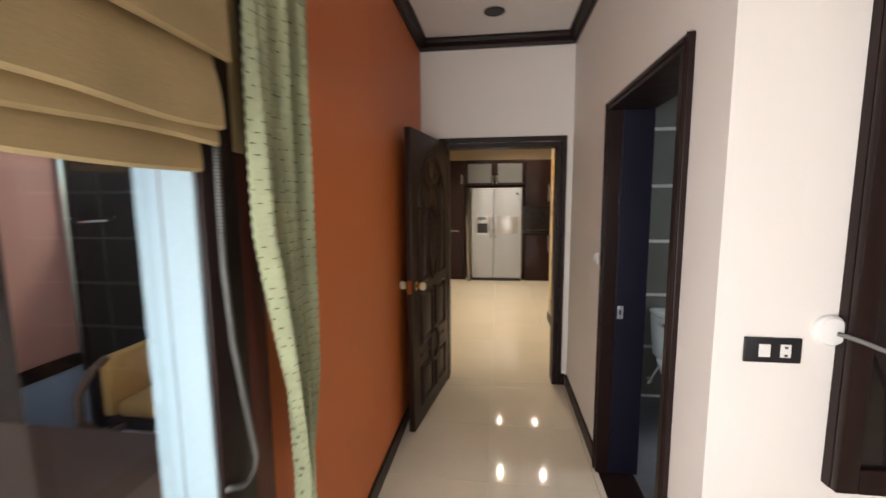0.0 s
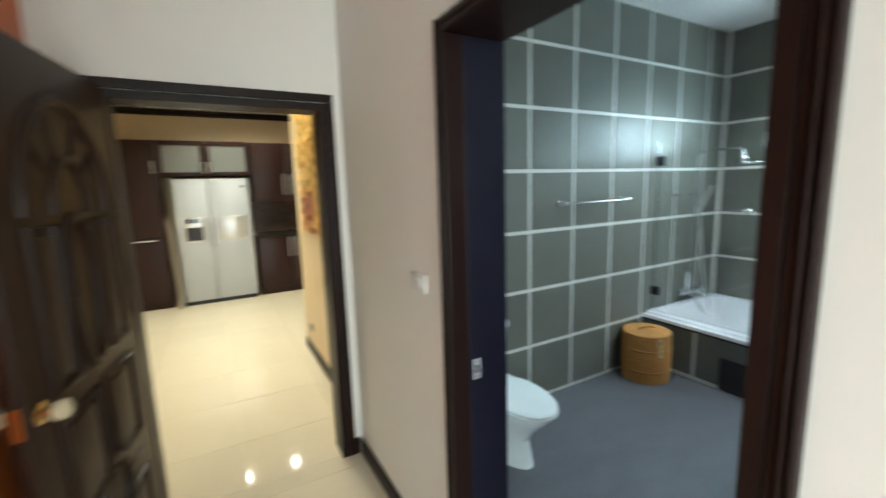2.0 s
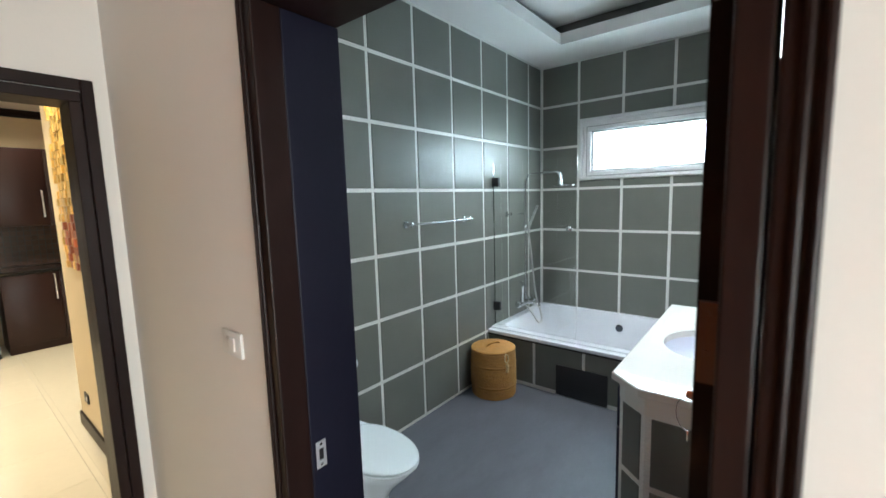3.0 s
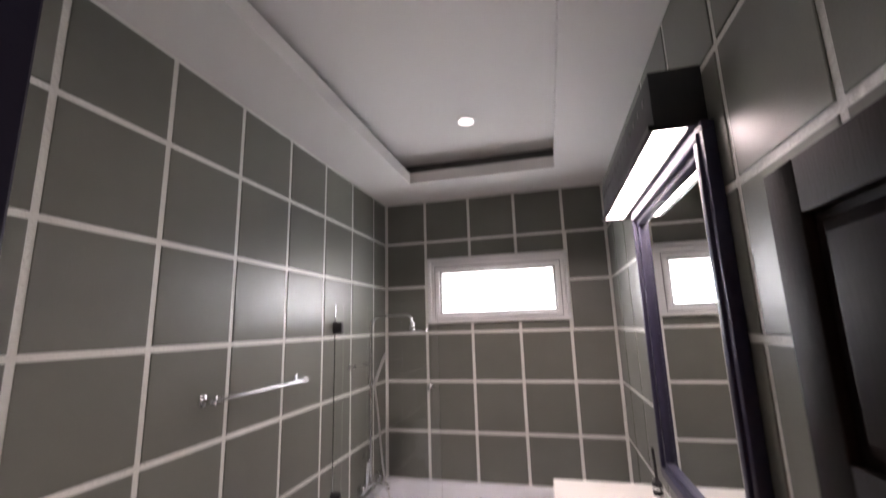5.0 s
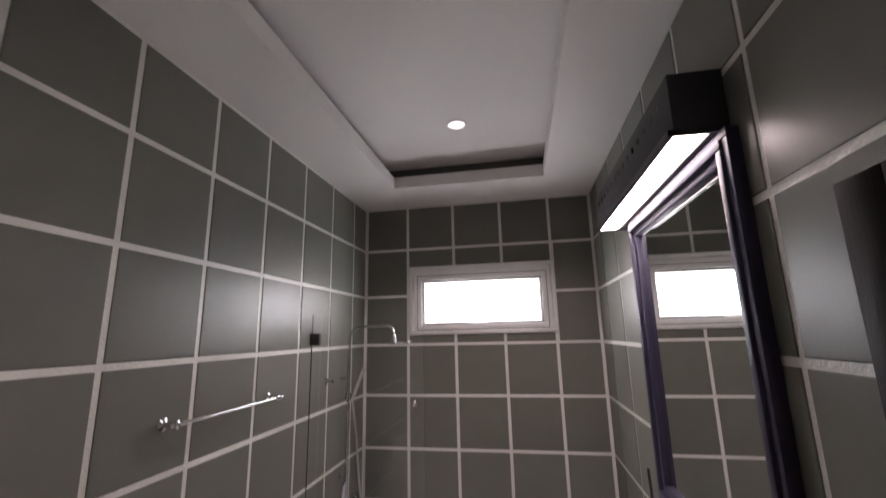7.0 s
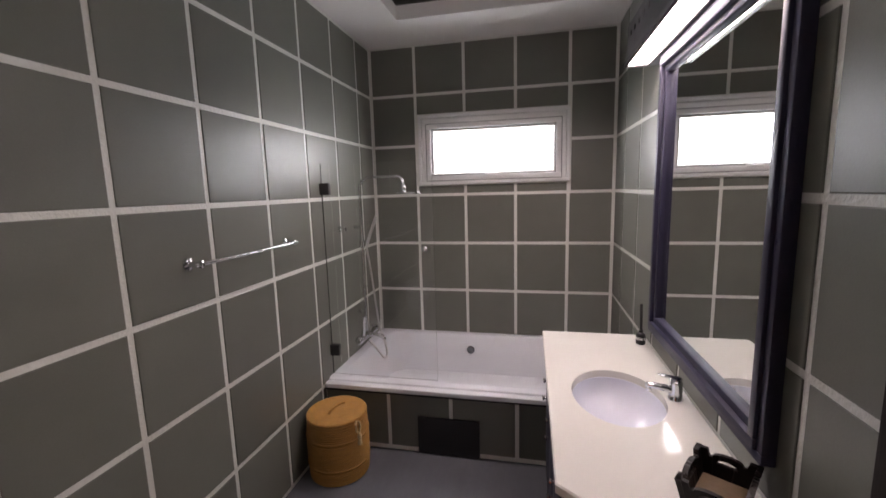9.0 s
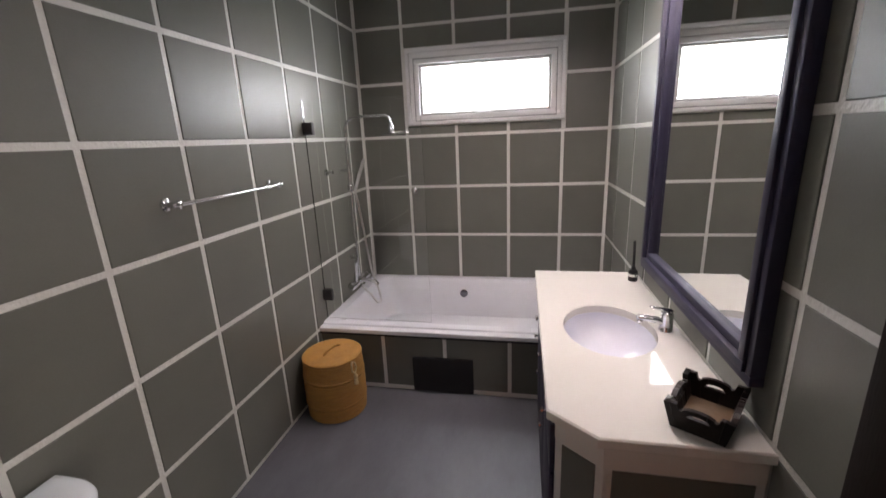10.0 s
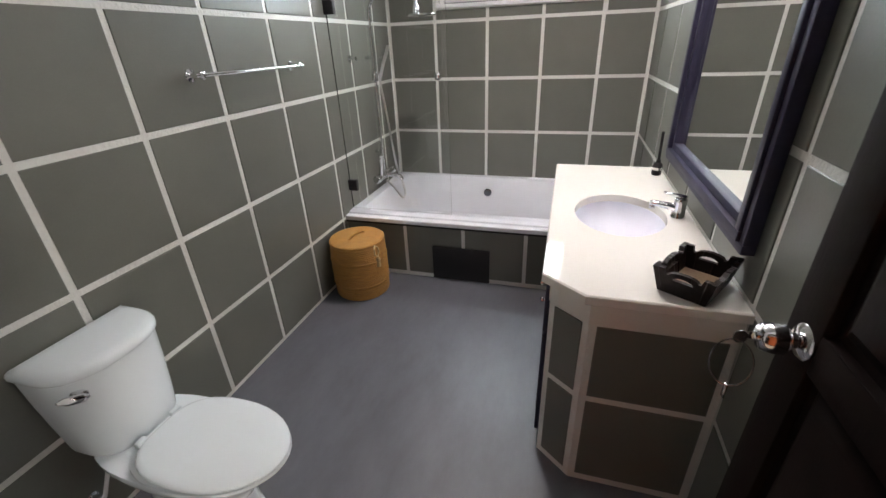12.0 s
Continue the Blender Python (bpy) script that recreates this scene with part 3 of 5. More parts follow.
strike = empty("strike_plate", -1.268, -1.1685, 1.04, "small steel strike plate on the dark door jamb", "strike plate")
part("plate", bx(-1.283, -1.253, -1.1706, -1.1682, 1.003, 1.076, 0.001), M_FRIDGE, strike)
part("latch_hole", bx(-1.275, -1.262, -1.1712, -1.1707, 1.025, 1.055), M_BLACK, strike, "dark latch hole")
for z in (1.012, 1.067):
    part("screw", lathe([(0.004, 0.0), (0.003, -0.001), (0.001, -0.0012)], -1.268, -1.1707, z, 10, "y"), M_DULLSTEEL, strike)


# ---- wall plates and lamps in the hall ----
def plate(name, x, y, z, w, h, normal, base, inserts, label, category):
    """A plate with its inserts, flat on a wall; normal is 'x-', 'y-'."""
    e = empty(name, x, y, z, label, category)
    t = 0.009

    def b(u0, u1, d0, d1, z0, z1, bev):
        if normal == "y-":
            return bx(x + u0, x + u1, y - d1, y - d0, z + z0, z + z1, bev)
        return bx(x - d1, x - d0, y + u0, y + u1, z + z0, z + z1, bev)
    part("plate", b(-w / 2, w / 2, 0.0, t, -h / 2, h / 2, 0.003), base, e)
    for u, iw, ih in inserts:
        part("insert", b(u - iw / 2, u + iw / 2, t - 0.001, t + 0.004, -ih / 2, ih / 2, 0.0015), M_PLASTIC, e, "white switch insert")
        if iw < 0.026:
            for dz in (-0.012, 0.010):
                part("slot", b(u - 0.004, u + 0.004, t + 0.0035, t + 0.0045, dz - 0.003, dz + 0.003, 0), M_BLACK, e)
    return e


plate("switch_plate", -1.203, -2.311, 1.257, 0.142, 0.070, "y-", M_BLACK, ((-0.022, 0.028, 0.036), (0.030, 0.025, 0.036)),
      "dark brown plate with a white switch and socket insert", "switch")
plate("light_switch", XW, -0.912, 1.312, 0.112, 0.070, "x-", M_PLASTIC, ((0.0, 0.045, 0.036),), "small white light switch on the hall wall", "switch")
plate("wall_socket", -1.27, 1.70, 0.355, 0.11, 0.07, "x-", M_BLACK, ((-0.02, 0.024, 0.036),), "dark wall socket low on the kitchen wall", "socket")

outlet = empty("cable_outlet", -1.065, -2.311, 1.31, "round white cable cover with a grey cable", "cable outlet")
part("cover", lathe([(0.042, 0.0), (0.042, -0.012), (0.034, -0.022), (0.012, -0.026), (0.003, -0.026)], -1.070, -2.311, 1.317, 28, "y"), M_PLASTIC, outlet)
pts = [(-1.065, -2.338, 1.315), (-1.035, -2.376, 1.307), (-0.995, -2.401, 1.290), (-0.945, -2.396, 1.245), (-0.905, -2.391, 1.155), (-0.885, -2.391, 0.955), (-0.875, -2.391, 0.555)]
part("cable", tube(pts, 0.006, 8), M_CORD, outlet, "grey round cable")

panel = empty("wall_panel", -0.6, -2.311, 0.885, "tall dark glossy wooden framed panel fixed to the white wall", "wall panel")
part("back_board", bx(-1.048, -0.12, -2.341, -2.312, 0.885, 2.70), M_DARKWOOD, panel)
for b in ((-1.048, -0.995, 0.885, 2.70), (-0.17, -0.12, 0.885, 2.70), (-0.995, -0.17, 0.885, 0.955), (-0.995, -0.17, 2.63, 2.70)):
    part("frame_rail", bx(b[0], b[1], -2.364, -2.3415, b[2], b[3], 0.005), M_DARKWOOD, panel)
part("inset", bx(-0.993, -0.172, -2.346, -2.3415, 0.957, 2.628), M_DARKGLASS, panel, "dark glossy inset")


def downlight(x, y, z, material, label, r=0.05, rim=M_UPVC):
    e = empty("ceiling_lamp", x, y, z, label, "ceiling lamp", "recessed ceiling lamps")
    part("rim", lathe([(r + 0.018, 0.0), (r + 0.018, -0.004), (r + 0.006, -0.008), (r, -0.006), (r, 0.0)], x, y, z, 28), rim, e)
    part("bulb", lathe([(r - 0.001, -0.001), (r - 0.001, -0.004), (r * 0.5, -0.006), (0.002, -0.006)], x, y, z, 28), material, e)
    return e


downlight(-1.978, -0.47, 2.949, M_BLACK, "unlit dark recessed lamp in the hall ceiling", 0.055, M_BLACK)
downlight(-0.20, -1.08, ZC + 0.203, M_BULB, "bright round recessed lamp in the tray ceiling", 0.062)
downlight(1.36, -1.08, ZC + 0.203, M_DIM, "dim round recessed lamp in the tray ceiling", 0.055)
for kx, ky in ((-1.87, 2.75), (-1.20, 2.75), (-1.88, 4.30), (-1.20, 4.30), (-3.6, 2.4)):
    downlight(kx, ky, 2.899, M_WARMBULB, "warm round recessed lamp in the kitchen ceiling", 0.027)

# ---- bathroom window ----
win = empty("window_1", XB, -1.08, 1.855, "small white framed awning window with bright frosted light", "window", kind="structure")


def frame_ring(y0, y1, z0, z1, w, x0, x1, bev=0.004):
    bm = bmesh.new()
    for b in ((y0, y1, z0, z0 + w), (y0, y1, z1 - w, z1), (y0, y0 + w, z0 + w, z1 - w), (y1 - w, y1, z0 + w, z1 - w)):
        box(bm, x0, x1, *b, bevel=bev)
    return bm


part("outer_frame", frame_ring(WY0, WY1, WZ0, WZ1, 0.028, XB - 0.024, XB + 0.13), M_UPVC, win)
part("inner_frame", frame_ring(WY0 + 0.031, WY1 - 0.031, WZ0 + 0.0285, WZ1 - 0.031, 0.033, XB - 0.004, XB + 0.11), M_UPVC, win)
part("head_infill", bx(XB - 0.002, XB + 0.09, WY0 + 0.062, WY1 - 0.062, WZ1 - 0.0755, WZ1 - 0.062), M_UPVC, win)
# grey rings here and round the bead draw the shade in the frame gaps
part("gasket", frame_ring(WY0 + 0.0635, WY1 - 0.0635, WZ0 + 0.0290, WZ1 - 0.0760, 0.012, XB - 0.0065, XB + 0.02, 0), M_GAP_SHADE, win, "grey ring drawn for the shaded gap in the frame")
sash = part("sash", frame_ring(WY0 + 0.070, WY1 - 0.070, WZ0 + 0.0355, WZ1 - 0.0825, 0.042, XB - 0.014, XB + 0.05, 0.006), M_UPVC, win)
part("bead_gasket", frame_ring(WY0 + 0.1125, WY1 - 0.1125, WZ0 + 0.078, WZ1 - 0.125, 0.006, XB + 0.005, XB + 0.045, 0), M_GAP_SHADE, sash, "grey ring drawn for the shaded gap in the frame")
part("glazing_bead", frame_ring(WY0 + 0.1185, WY1 - 0.1185, WZ0 + 0.084, WZ1 - 0.131, 0.014, XB + 0.010, XB + 0.045, 0.003), M_UPVC, sash)
pane = part("pane", bx(XB + 0.022, XB + 0.028, WY0 + 0.130, WY1 - 0.130, WZ0 + 0.096, WZ1 - 0.142), M_GLASS, win, smooth=False)
pane.visible_shadow = False
part("latch", bx(XB - 0.030, XB - 0.0145, -1.15, -1.03, WZ0 + 0.062, WZ0 + 0.085, 0.006), M_UPVC, win)
tagged(link("backdrop", bx(4.2, 4.25, -6, 4, -1, 7), M_SKYGLOW), "bright overcast sky outside the window", "backdrop", kind="structure")

# ---- bathtub ----
tub = empty("bathtub", 1.9, -1.05, 0.0, "white built-in bathtub with a grey tiled front", "bathtub")
x0, x1, y0, y1 = 1.345, XB - 0.002, YR + 0.002, -0.002
zr = 0.462
bm = bmesh.new()
loops = [rrect(x0, x1, y0, y1, zr - 0.03, 0.012), rrect(x0, x1, y0, y1, zr - 0.004, 0.012), rrect(x0 + 0.004, x1, y0, y1, zr, 0.012),
         rrect(x0 + 0.05, x1, y0, y1, zr, 0.02), rrect(x0 + 0.056, x1, y0, y1, zr + 0.012, 0.02),
         rrect(x0 + 0.065, x1 - 0.002, y0 + 0.002, y1 - 0.002, zr + 0.016, 0.03),
         rrect(x0 + 0.115, x1 - 0.06, y0 + 0.10, y1 - 0.075, zr + 0.014, 0.10),
         rrect(x0 + 0.13, x1 - 0.072, y0 + 0.12, y1 - 0.09, zr - 0.004, 0.12),
         rrect(x0 + 0.17, x1 - 0.10, y0 + 0.22, y1 - 0.12, zr - 0.16, 0.16),
         rrect(x0 + 0.20, x1 - 0.13, y0 + 0.40, y1 - 0.16, zr - 0.33, 0.18),
         rrect(x0 + 0.27, x1 - 0.20, y0 + 0.52, y1 - 0.26, zr - 0.385, 0.16)]
loft(bm, loops, cap0=False)
part("basin", bm, M_ACRYLIC, tub)
part("apron", bx(x0 + 0.02, x0 + 0.06, y0, y1, 0.0, zr - 0.032), M_GROUT, tub, "grout bed of the tub front")
part("overflow", lathe([(0.036, 0.0), (0.036, -0.008), (0.024, -0.013), (0.004, -0.013)], x1 - 0.098, -0.895, 0.345, 24, "x"), M_DULLSTEEL, tub, "dark chrome overflow cap")
# black strip stands in for the shaded gap under the rim
part("rim_seal", bx(x0 + 0.013, x0 + 0.0195, y0, y1, zr - 0.050, zr - 0.0305), M_BLACK, tub, "black strip drawn for the shadow gap under the rim")
for a, b in spans(sorted(-0.47 - PITCH * i for i in range(4)), y0, y1):
    t = new("tile", tile_mesh(b - a, zr - 0.052 - 0.035))
    t.matrix_world = pose(x0 + 0.020, (a + b) / 2, (zr - 0.052 + 0.035) / 2, 90, 0, -90)
    t.parent = tub
    t.matrix_parent_inverse = tub.matrix_world.inverted()
hatch = empty("access_panel", x0, -0.89, 0.02, "black access panel in the tiled tub front", "access panel")
part("panel", bx(x0 - 0.002, x0 + 0.0145, -1.105, -0.68, 0.012, 0.272, 0.003), M_BLACK, hatch)

# ---- glass screen ----
screen = empty("shower_screen", 1.475, -0.35, zr, "clear glass shower screen hinged to the tiled wall over the tub", "shower screen")
gp = part("glass_panel", bx(1.472, 1.478, -0.80, -0.012, zr + 0.020, 2.00), M_GLASS, screen, smooth=False)
gp.visible_shadow = False
for z in (0.665, 1.83):
    c = bx(1.456, 1.494, -0.070, -0.0005, z - 0.040, z + 0.040, 0.003)
    part("hinge_clamp", c, M_BLACK, screen, "dark glass hinge clamp")
part("edge_seal", bx(1.4735, 1.4765, -0.0118, -0.006, zr + 0.02, 1.79), M_BLACK, screen, "dark rubber edge seal")
part("edge_strip", bx(1.4735, 1.4765, -0.0118, -0.006, 1.867, 2.0), M_DULLSTEEL, screen)
kb = lathe([(0.012, 0.0), (0.012, -0.014), (0.021, -0.020), (0.023, -0.028), (0.021, -0.038), (0.014, -0.043), (0.002, -0.044)], 1.4712, -0.743, 1.414, 20, "x")
part("knob", kb, M_CHROME, screen, "small chrome knob")

# ---- shower set ----
sh = empty("shower_set", 1.99, -0.05, 0.55, "chrome shower column with overhead rose, hand shower and bath mixer", "shower")
X, Y = 1.99, -0.065
riser = [(X, Y, 0.62), (X, Y, 1.2), (X, Y, 1.82)] + arc((X, Y - 0.10, 1.82), 0.10, 0, 90, (0, 1, 0), (0, 0, 1)) + [(X, Y - 0.29, 1.92)] \
    + arc((X, Y - 0.32, 1.87), 0.05, 90, 0, (0, -1, 0), (0, 0, 1)) + [(X, Y - 0.372, 1.81)]
part("riser_pipe", tube(riser, 0.011, 12), M_CHROME, sh)
part("rose_joint", lathe([(0.014, 0.0), (0.022, 0.015), (0.022, 0.055), (0.013, 0.07)], X, Y - 0.372, 1.785, 20), M_CHROME, sh)
part("shower_rose", lathe([(0.02, 0.012), (0.095, 0.009), (0.1, 0.004), (0.098, -0.004), (0.01, -0.006)], X + 0.01, Y - 0.41, 1.785, 36), M_CHROME, sh, "flat round chrome overhead rose")
for z in (1.52, 0.80):
    part("wall_bracket", tube([(X, -0.001, z), (X, Y, z)], 0.013, 12), M_CHROME, sh)
part("slider", lathe([(0.02, -0.03), (0.024, -0.02), (0.024, 0.02), (0.02, 0.03)], X, Y, 1.38, 18), M_CHROME, sh)
part("hand_shower", tube([(X - 0.03, Y - 0.05, 1.36), (X + 0.01, Y - 0.07, 1.46), (X + 0.03, Y - 0.10, 1.55), (X + 0.035, Y - 0.12, 1.60)], 0.013, 10), M_STEEL, sh)
part("robe_hook", lathe([(0.026, 0.0), (0.026, -0.008), (0.010, -0.012), (0.010, -0.04), (0.018, -0.045), (0.016, -0.056), (0.003, -0.058)], 1.72, -0.001, 1.525, 20, "y"), M_CHROME, sh)
part("mixer_body", tube([(X - 0.13, Y, 0.60), (X - 0.10, Y, 0.60), (X + 0.10, Y, 0.60), (X + 0.13, Y, 0.60)], 0.032, 14), M_CHROME, sh)
part("mixer_spout", tube([(X, Y, 0.60), (X, Y - 0.08, 0.60), (X, Y - 0.14, 0.585), (X, Y - 0.155, 0.56)], 0.019, 12), M_CHROME, sh)
for dx in (-0.155, 0.155):
    part("tap_handle", lathe([(0.022, -0.026), (0.034, -0.014), (0.034, 0.014), (0.022, 0.026)], X + dx, Y, 0.60, 16, "x"), M_CHROME, sh)
part("lever", tube([(X - 0.10, Y - 0.01, 0.62), (X - 0.12, Y - 0.03, 0.72), (X - 0.13, Y - 0.04, 0.80)], 0.017, 10), M_CHROME, sh)
hose = [(X - 0.03, Y - 0.05, 1.36), (X - 0.02, Y - 0.08, 1.1), (X + 0.03, Y - 0.10, 0.7), (X + 0.09, Y - 0.13, 0.48), (X + 0.06, Y - 0.15, 0.40),
        (X - 0.02, Y - 0.15, 0.41), (X - 0.06, Y - 0.11, 0.50), (X - 0.06, Y - 0.03, 0.58)]
fine = []
for i in range(len(hose) - 1):
    p = [Vector(hose[max(0, min(len(hose) - 1, i + j))]) for j in (-1, 0, 1, 2)]
    for k in range(6):
        t = k / 6
        fine.append(0.5 * ((2 * p[1]) + (p[2] - p[0]) * t + (2 * p[0] - 5 * p[1] + 4 * p[2] - p[3]) * t * t + (3 * p[1] - p[0] - 3 * p[2] + p[3]) * t ** 3))
part("hose", tube(fine, 0.009, 8), M_STEEL, sh, "flexible chrome hose")

# ---- towel rail ----
rail = empty("towel_rail", 0.64, -0.04, 1.517, "chrome towel rail on the tiled wall", "towel rail")
part("bar", tube([(0.255, -0.066, 1.517), (0.3, -0.066, 1.517), (0.9, -0.066, 1.517), (1.035, -0.066, 1.517)], 0.0085, 14), M_CHROME, rail)
for x in (0.287, 1.0):
    part("post", lathe([(0.026, -0.0005), (0.026, -0.008), (0.013, -0.014), (0.012, -0.055), (0.016, -0.060), (0.016, -0.074), (0.006, -0.078)], x, 0, 1.517, 22, "y"), M_CHROME, rail)


# ---- toilet ----
def egg(cx, yb, yf, hw, z, n=36, back=0.78):
    """An outline, wide at the back edge yb and rounded at the front yf."""
    out = []
    ym = yb + (yf - yb) * 0.45
    for i in range(n):
        a = 2 * math.pi * i / n
        s, c = math.sin(a), math.cos(a)
        if c < 0:
            y, x = ym + (yb - ym) * (-c) ** 0.75, hw * (abs(s) ** (1 - 0.45 * back)) * (1 if s >= 0 else -1)
        else:
            y, x = ym + (yf - ym) * c, hw * s
        out.append((cx + x, y, z))
    return out


toi = empty("toilet", -0.535, -0.35, 0.0, "white close-coupled ceramic toilet with its lid closed", "toilet")
TXC = -0.524
bm = bmesh.new()
loft(bm, [egg(TXC, -0.12, -0.60, 0.115, 0.0), egg(TXC, -0.12, -0.59, 0.105, 0.06), egg(TXC, -0.13, -0.57, 0.098, 0.16), egg(TXC, -0.12, -0.62, 0.125, 0.24),
          egg(TXC, -0.08, -0.70, 0.165, 0.32), egg(TXC, -0.05, -0.745, 0.18, 0.37), egg(TXC, -0.04, -0.75, 0.178, 0.388)])
part("bowl", bm, M_PORCELAIN, toi)
bm = bmesh.new()
loft(bm, [egg(TXC, -0.235, -0.762, 0.180, 0.389), egg(TXC, -0.23, -0.770, 0.187, 0.396), egg(TXC, -0.232, -0.767, 0.185, 0.404)])
part("seat", bm, M_PORCELAIN, toi, "white toilet seat ring")
bm = bmesh.new()
loft(bm, [egg(TXC, -0.262, -0.762, 0.173, 0.408), egg(TXC, -0.258, -0.770, 0.178, 0.411), egg(TXC, -0.257, -0.771, 0.179, 0.415), egg(TXC, -0.258, -0.770, 0.178, 0.419),
          egg(TXC, -0.263, -0.762, 0.173, 0.424), egg(TXC, -0.275, -0.740, 0.158, 0.427), egg(TXC, -0.33, -0.63, 0.09, 0.429)])
part("lid", bm, M_PORCELAIN, toi, "closed white toilet lid")
for dx in (-0.07, 0.07):
    part("lid_hinge", bx(TXC + dx - 0.02, TXC + dx + 0.02, -0.262, -0.24, 0.39, 0.428, 0.006), M_PORCELAIN, toi)


TNK = TXC + 0.008


def tank_loop(hw, yb, yf, z, n=26):
    """A cistern outline: flat back, bowed front with round shoulders."""
    out = [(TNK + hw, yb, z)]
    for i in range(n + 1):
        a = math.pi * i / n
        c, sn = math.cos(a), max(0.0, math.sin(a))
        out.append((TNK + hw * math.copysign(abs(c) ** 0.8, c), yb + (yf - yb) * (0.20 + 0.80 * sn ** 0.7), z))
    return out + [(TNK - hw, yb, z)]


bm = bmesh.new()
loft(bm, [tank_loop(0.146, -0.032, -0.216, 0.3885), tank_loop(0.151, -0.028, -0.222, 0.392), tank_loop(0.154, -0.026, -0.226, 0.41), tank_loop(0.163, -0.022, -0.234, 0.50), tank_loop(0.173, -0.02, -0.241, 0.61), tank_loop(0.181, -0.02, -0.246, 0.733)])
part("cistern", bm, M_PORCELAIN, toi)
bm = bmesh.new()
loft(bm, [tank_loop(0.180, -0.018, -0.246, 0.735), tank_loop(0.186, -0.015, -0.253, 0.738), tank_loop(0.190, -0.013, -0.257, 0.745), tank_loop(0.190, -0.013, -0.257, 0.758), tank_loop(0.186, -0.014, -0.253, 0.767),
          tank_loop(0.178, -0.018, -0.245, 0.774), tank_loop(0.160, -0.028, -0.225, 0.779), tank_loop(0.09, -0.06, -0.16, 0.782)])
part("cistern_lid", bm, M_PORCELAIN, toi)
lv = lathe([(0.020, 0.012), (0.020, -0.008), (0.017, -0.019), (0.009, -0.025), (0.002, -0.026)], TNK - 0.138, -0.203, 0.684, 24, "y")
loops = []
for dx, dy, dz, hz, hy in ((-0.126, -0.222, -0.006, 0.009, 0.007), (-0.142, -0.226, 0.002, 0.016, 0.012), (-0.160, -0.222, 0.008, 0.017, 0.012), (-0.180, -0.210, 0.014, 0.015, 0.010), (-0.194, -0.200, 0.018, 0.005, 0.004)):
    loops.append([(TNK + dx, dy + hy * math.cos(2 * math.pi * k / 16), 0.684 + dz + hz * math.sin(2 * math.pi * k / 16)) for k in range(16)])
loft(lv, loops)
part("flush_lever", lv, M_CHROME, toi, "chrome flush lever")
part("water_hose", tube([(TXC - 0.16, -0.02, 0.16), (TXC - 0.18, -0.07, 0.15), (TXC - 0.17, -0.11, 0.22), (TXC - 0.12, -0.12, 0.33), (TXC - 0.09, -0.12, 0.392)], 0.007, 8), M_PLASTIC, toi)
part("stop_valve", lathe([(0.018, 0.0), (0.018, -0.006), (0.010, -0.01), (0.010, -0.04), (0.016, -0.042), (0.014, -0.05)], TXC - 0.16, -0.001, 0.16, 16, "y"), M_CHROME, toi)
for dx in (-0.085, 0.085):
    part("bolt_cap", lathe([(0.012, 0.0), (0.012, 0.012), (0.006, 0.018), (0.001, 0.019)], TXC + dx * 1.3, -0.38, 0.001, 12), M_PORCELAIN, toi)

# ---- laundry basket ----
bask = empty("laundry_basket", 1.115, -0.205, 0.0, "round tan woven basket with a lid and rope ties", "basket")
BX, BY = 1.112, -0.207
prof = []
for i in range(57):
    h = 0.385 * i / 56
    prof.append((0.186 + 0.008 * math.sin(math.pi * i / 56) + (0.0042 if i % 2 else 0) + (0.004 if i in (14, 15, 40, 41) else 0), h))
part("body", lathe([(0.02, 0.0)] + prof + [(0.17, 0.386)], BX, BY, 0.0, 48), M_WICKER, bask)
lid = [(0.10, 0.387), (0.188, 0.388), (0.192, 0.393), (0.192, 0.405), (0.186, 0.411)]
lid += [(0.186 - 0.0165 * k, 0.411 + 0.0012 * k + (0.0015 if k % 2 else 0)) for k in range(1, 11)]
part("lid", lathe(lid, BX, BY, 0.0, 48), M_WICKER, bask, "woven lid")
a = Vector((BX, BY, 0.42))
part("lid_handle", tube([a + Vector((-0.075, 0.02, 0.0)), a + Vector((-0.05, 0.013, 0.016)), a + Vector((0, 0, 0.02)), a + Vector((0.05, -0.013, 0.016)), a + Vector((0.075, -0.02, 0.0))], 0.008, 8), M_WICKER, bask)
ex, ey = BX - 0.09, BY - 0.175
loop = [(ex + 0.002, ey + 0.002, 0.40), (ex - 0.025, ey - 0.008, 0.385), (ex - 0.03, ey - 0.012, 0.35), (ex - 0.004, ey - 0.016, 0.325), (ex + 0.022, ey - 0.016, 0.35), (ex + 0.02, ey - 0.01, 0.385), (ex + 0.002, ey - 0.004, 0.40)]
part("rope_loop", tube(loop, 0.006, 8), M_ROPE, bask, "cream rope loop")
part("tassel", lathe([(0.003, 0.0), (0.013, -0.01), (0.015, -0.025), (0.009, -0.034), (0.016, -0.07), (0.004, -0.072)], ex - 0.002, ey - 0.018, 0.322, 14), M_ROPE, bask, "cream rope tassel")
part("rope_end", tube([(ex - 0.004, ey - 0.016, 0.33), (ex + 0.02, ey - 0.018, 0.29), (ex + 0.015, ey - 0.016, 0.24)], 0.004, 6), M_ROPE, bask)
part("side_loop", tube([(BX - 0.02, BY + 0.19, 0.30), (BX - 0.03, BY + 0.20, 0.28), (BX - 0.03, BY + 0.20, 0.22), (BX - 0.02, BY + 0.19, 0.20)], 0.006, 8), M_ROPE, bask)

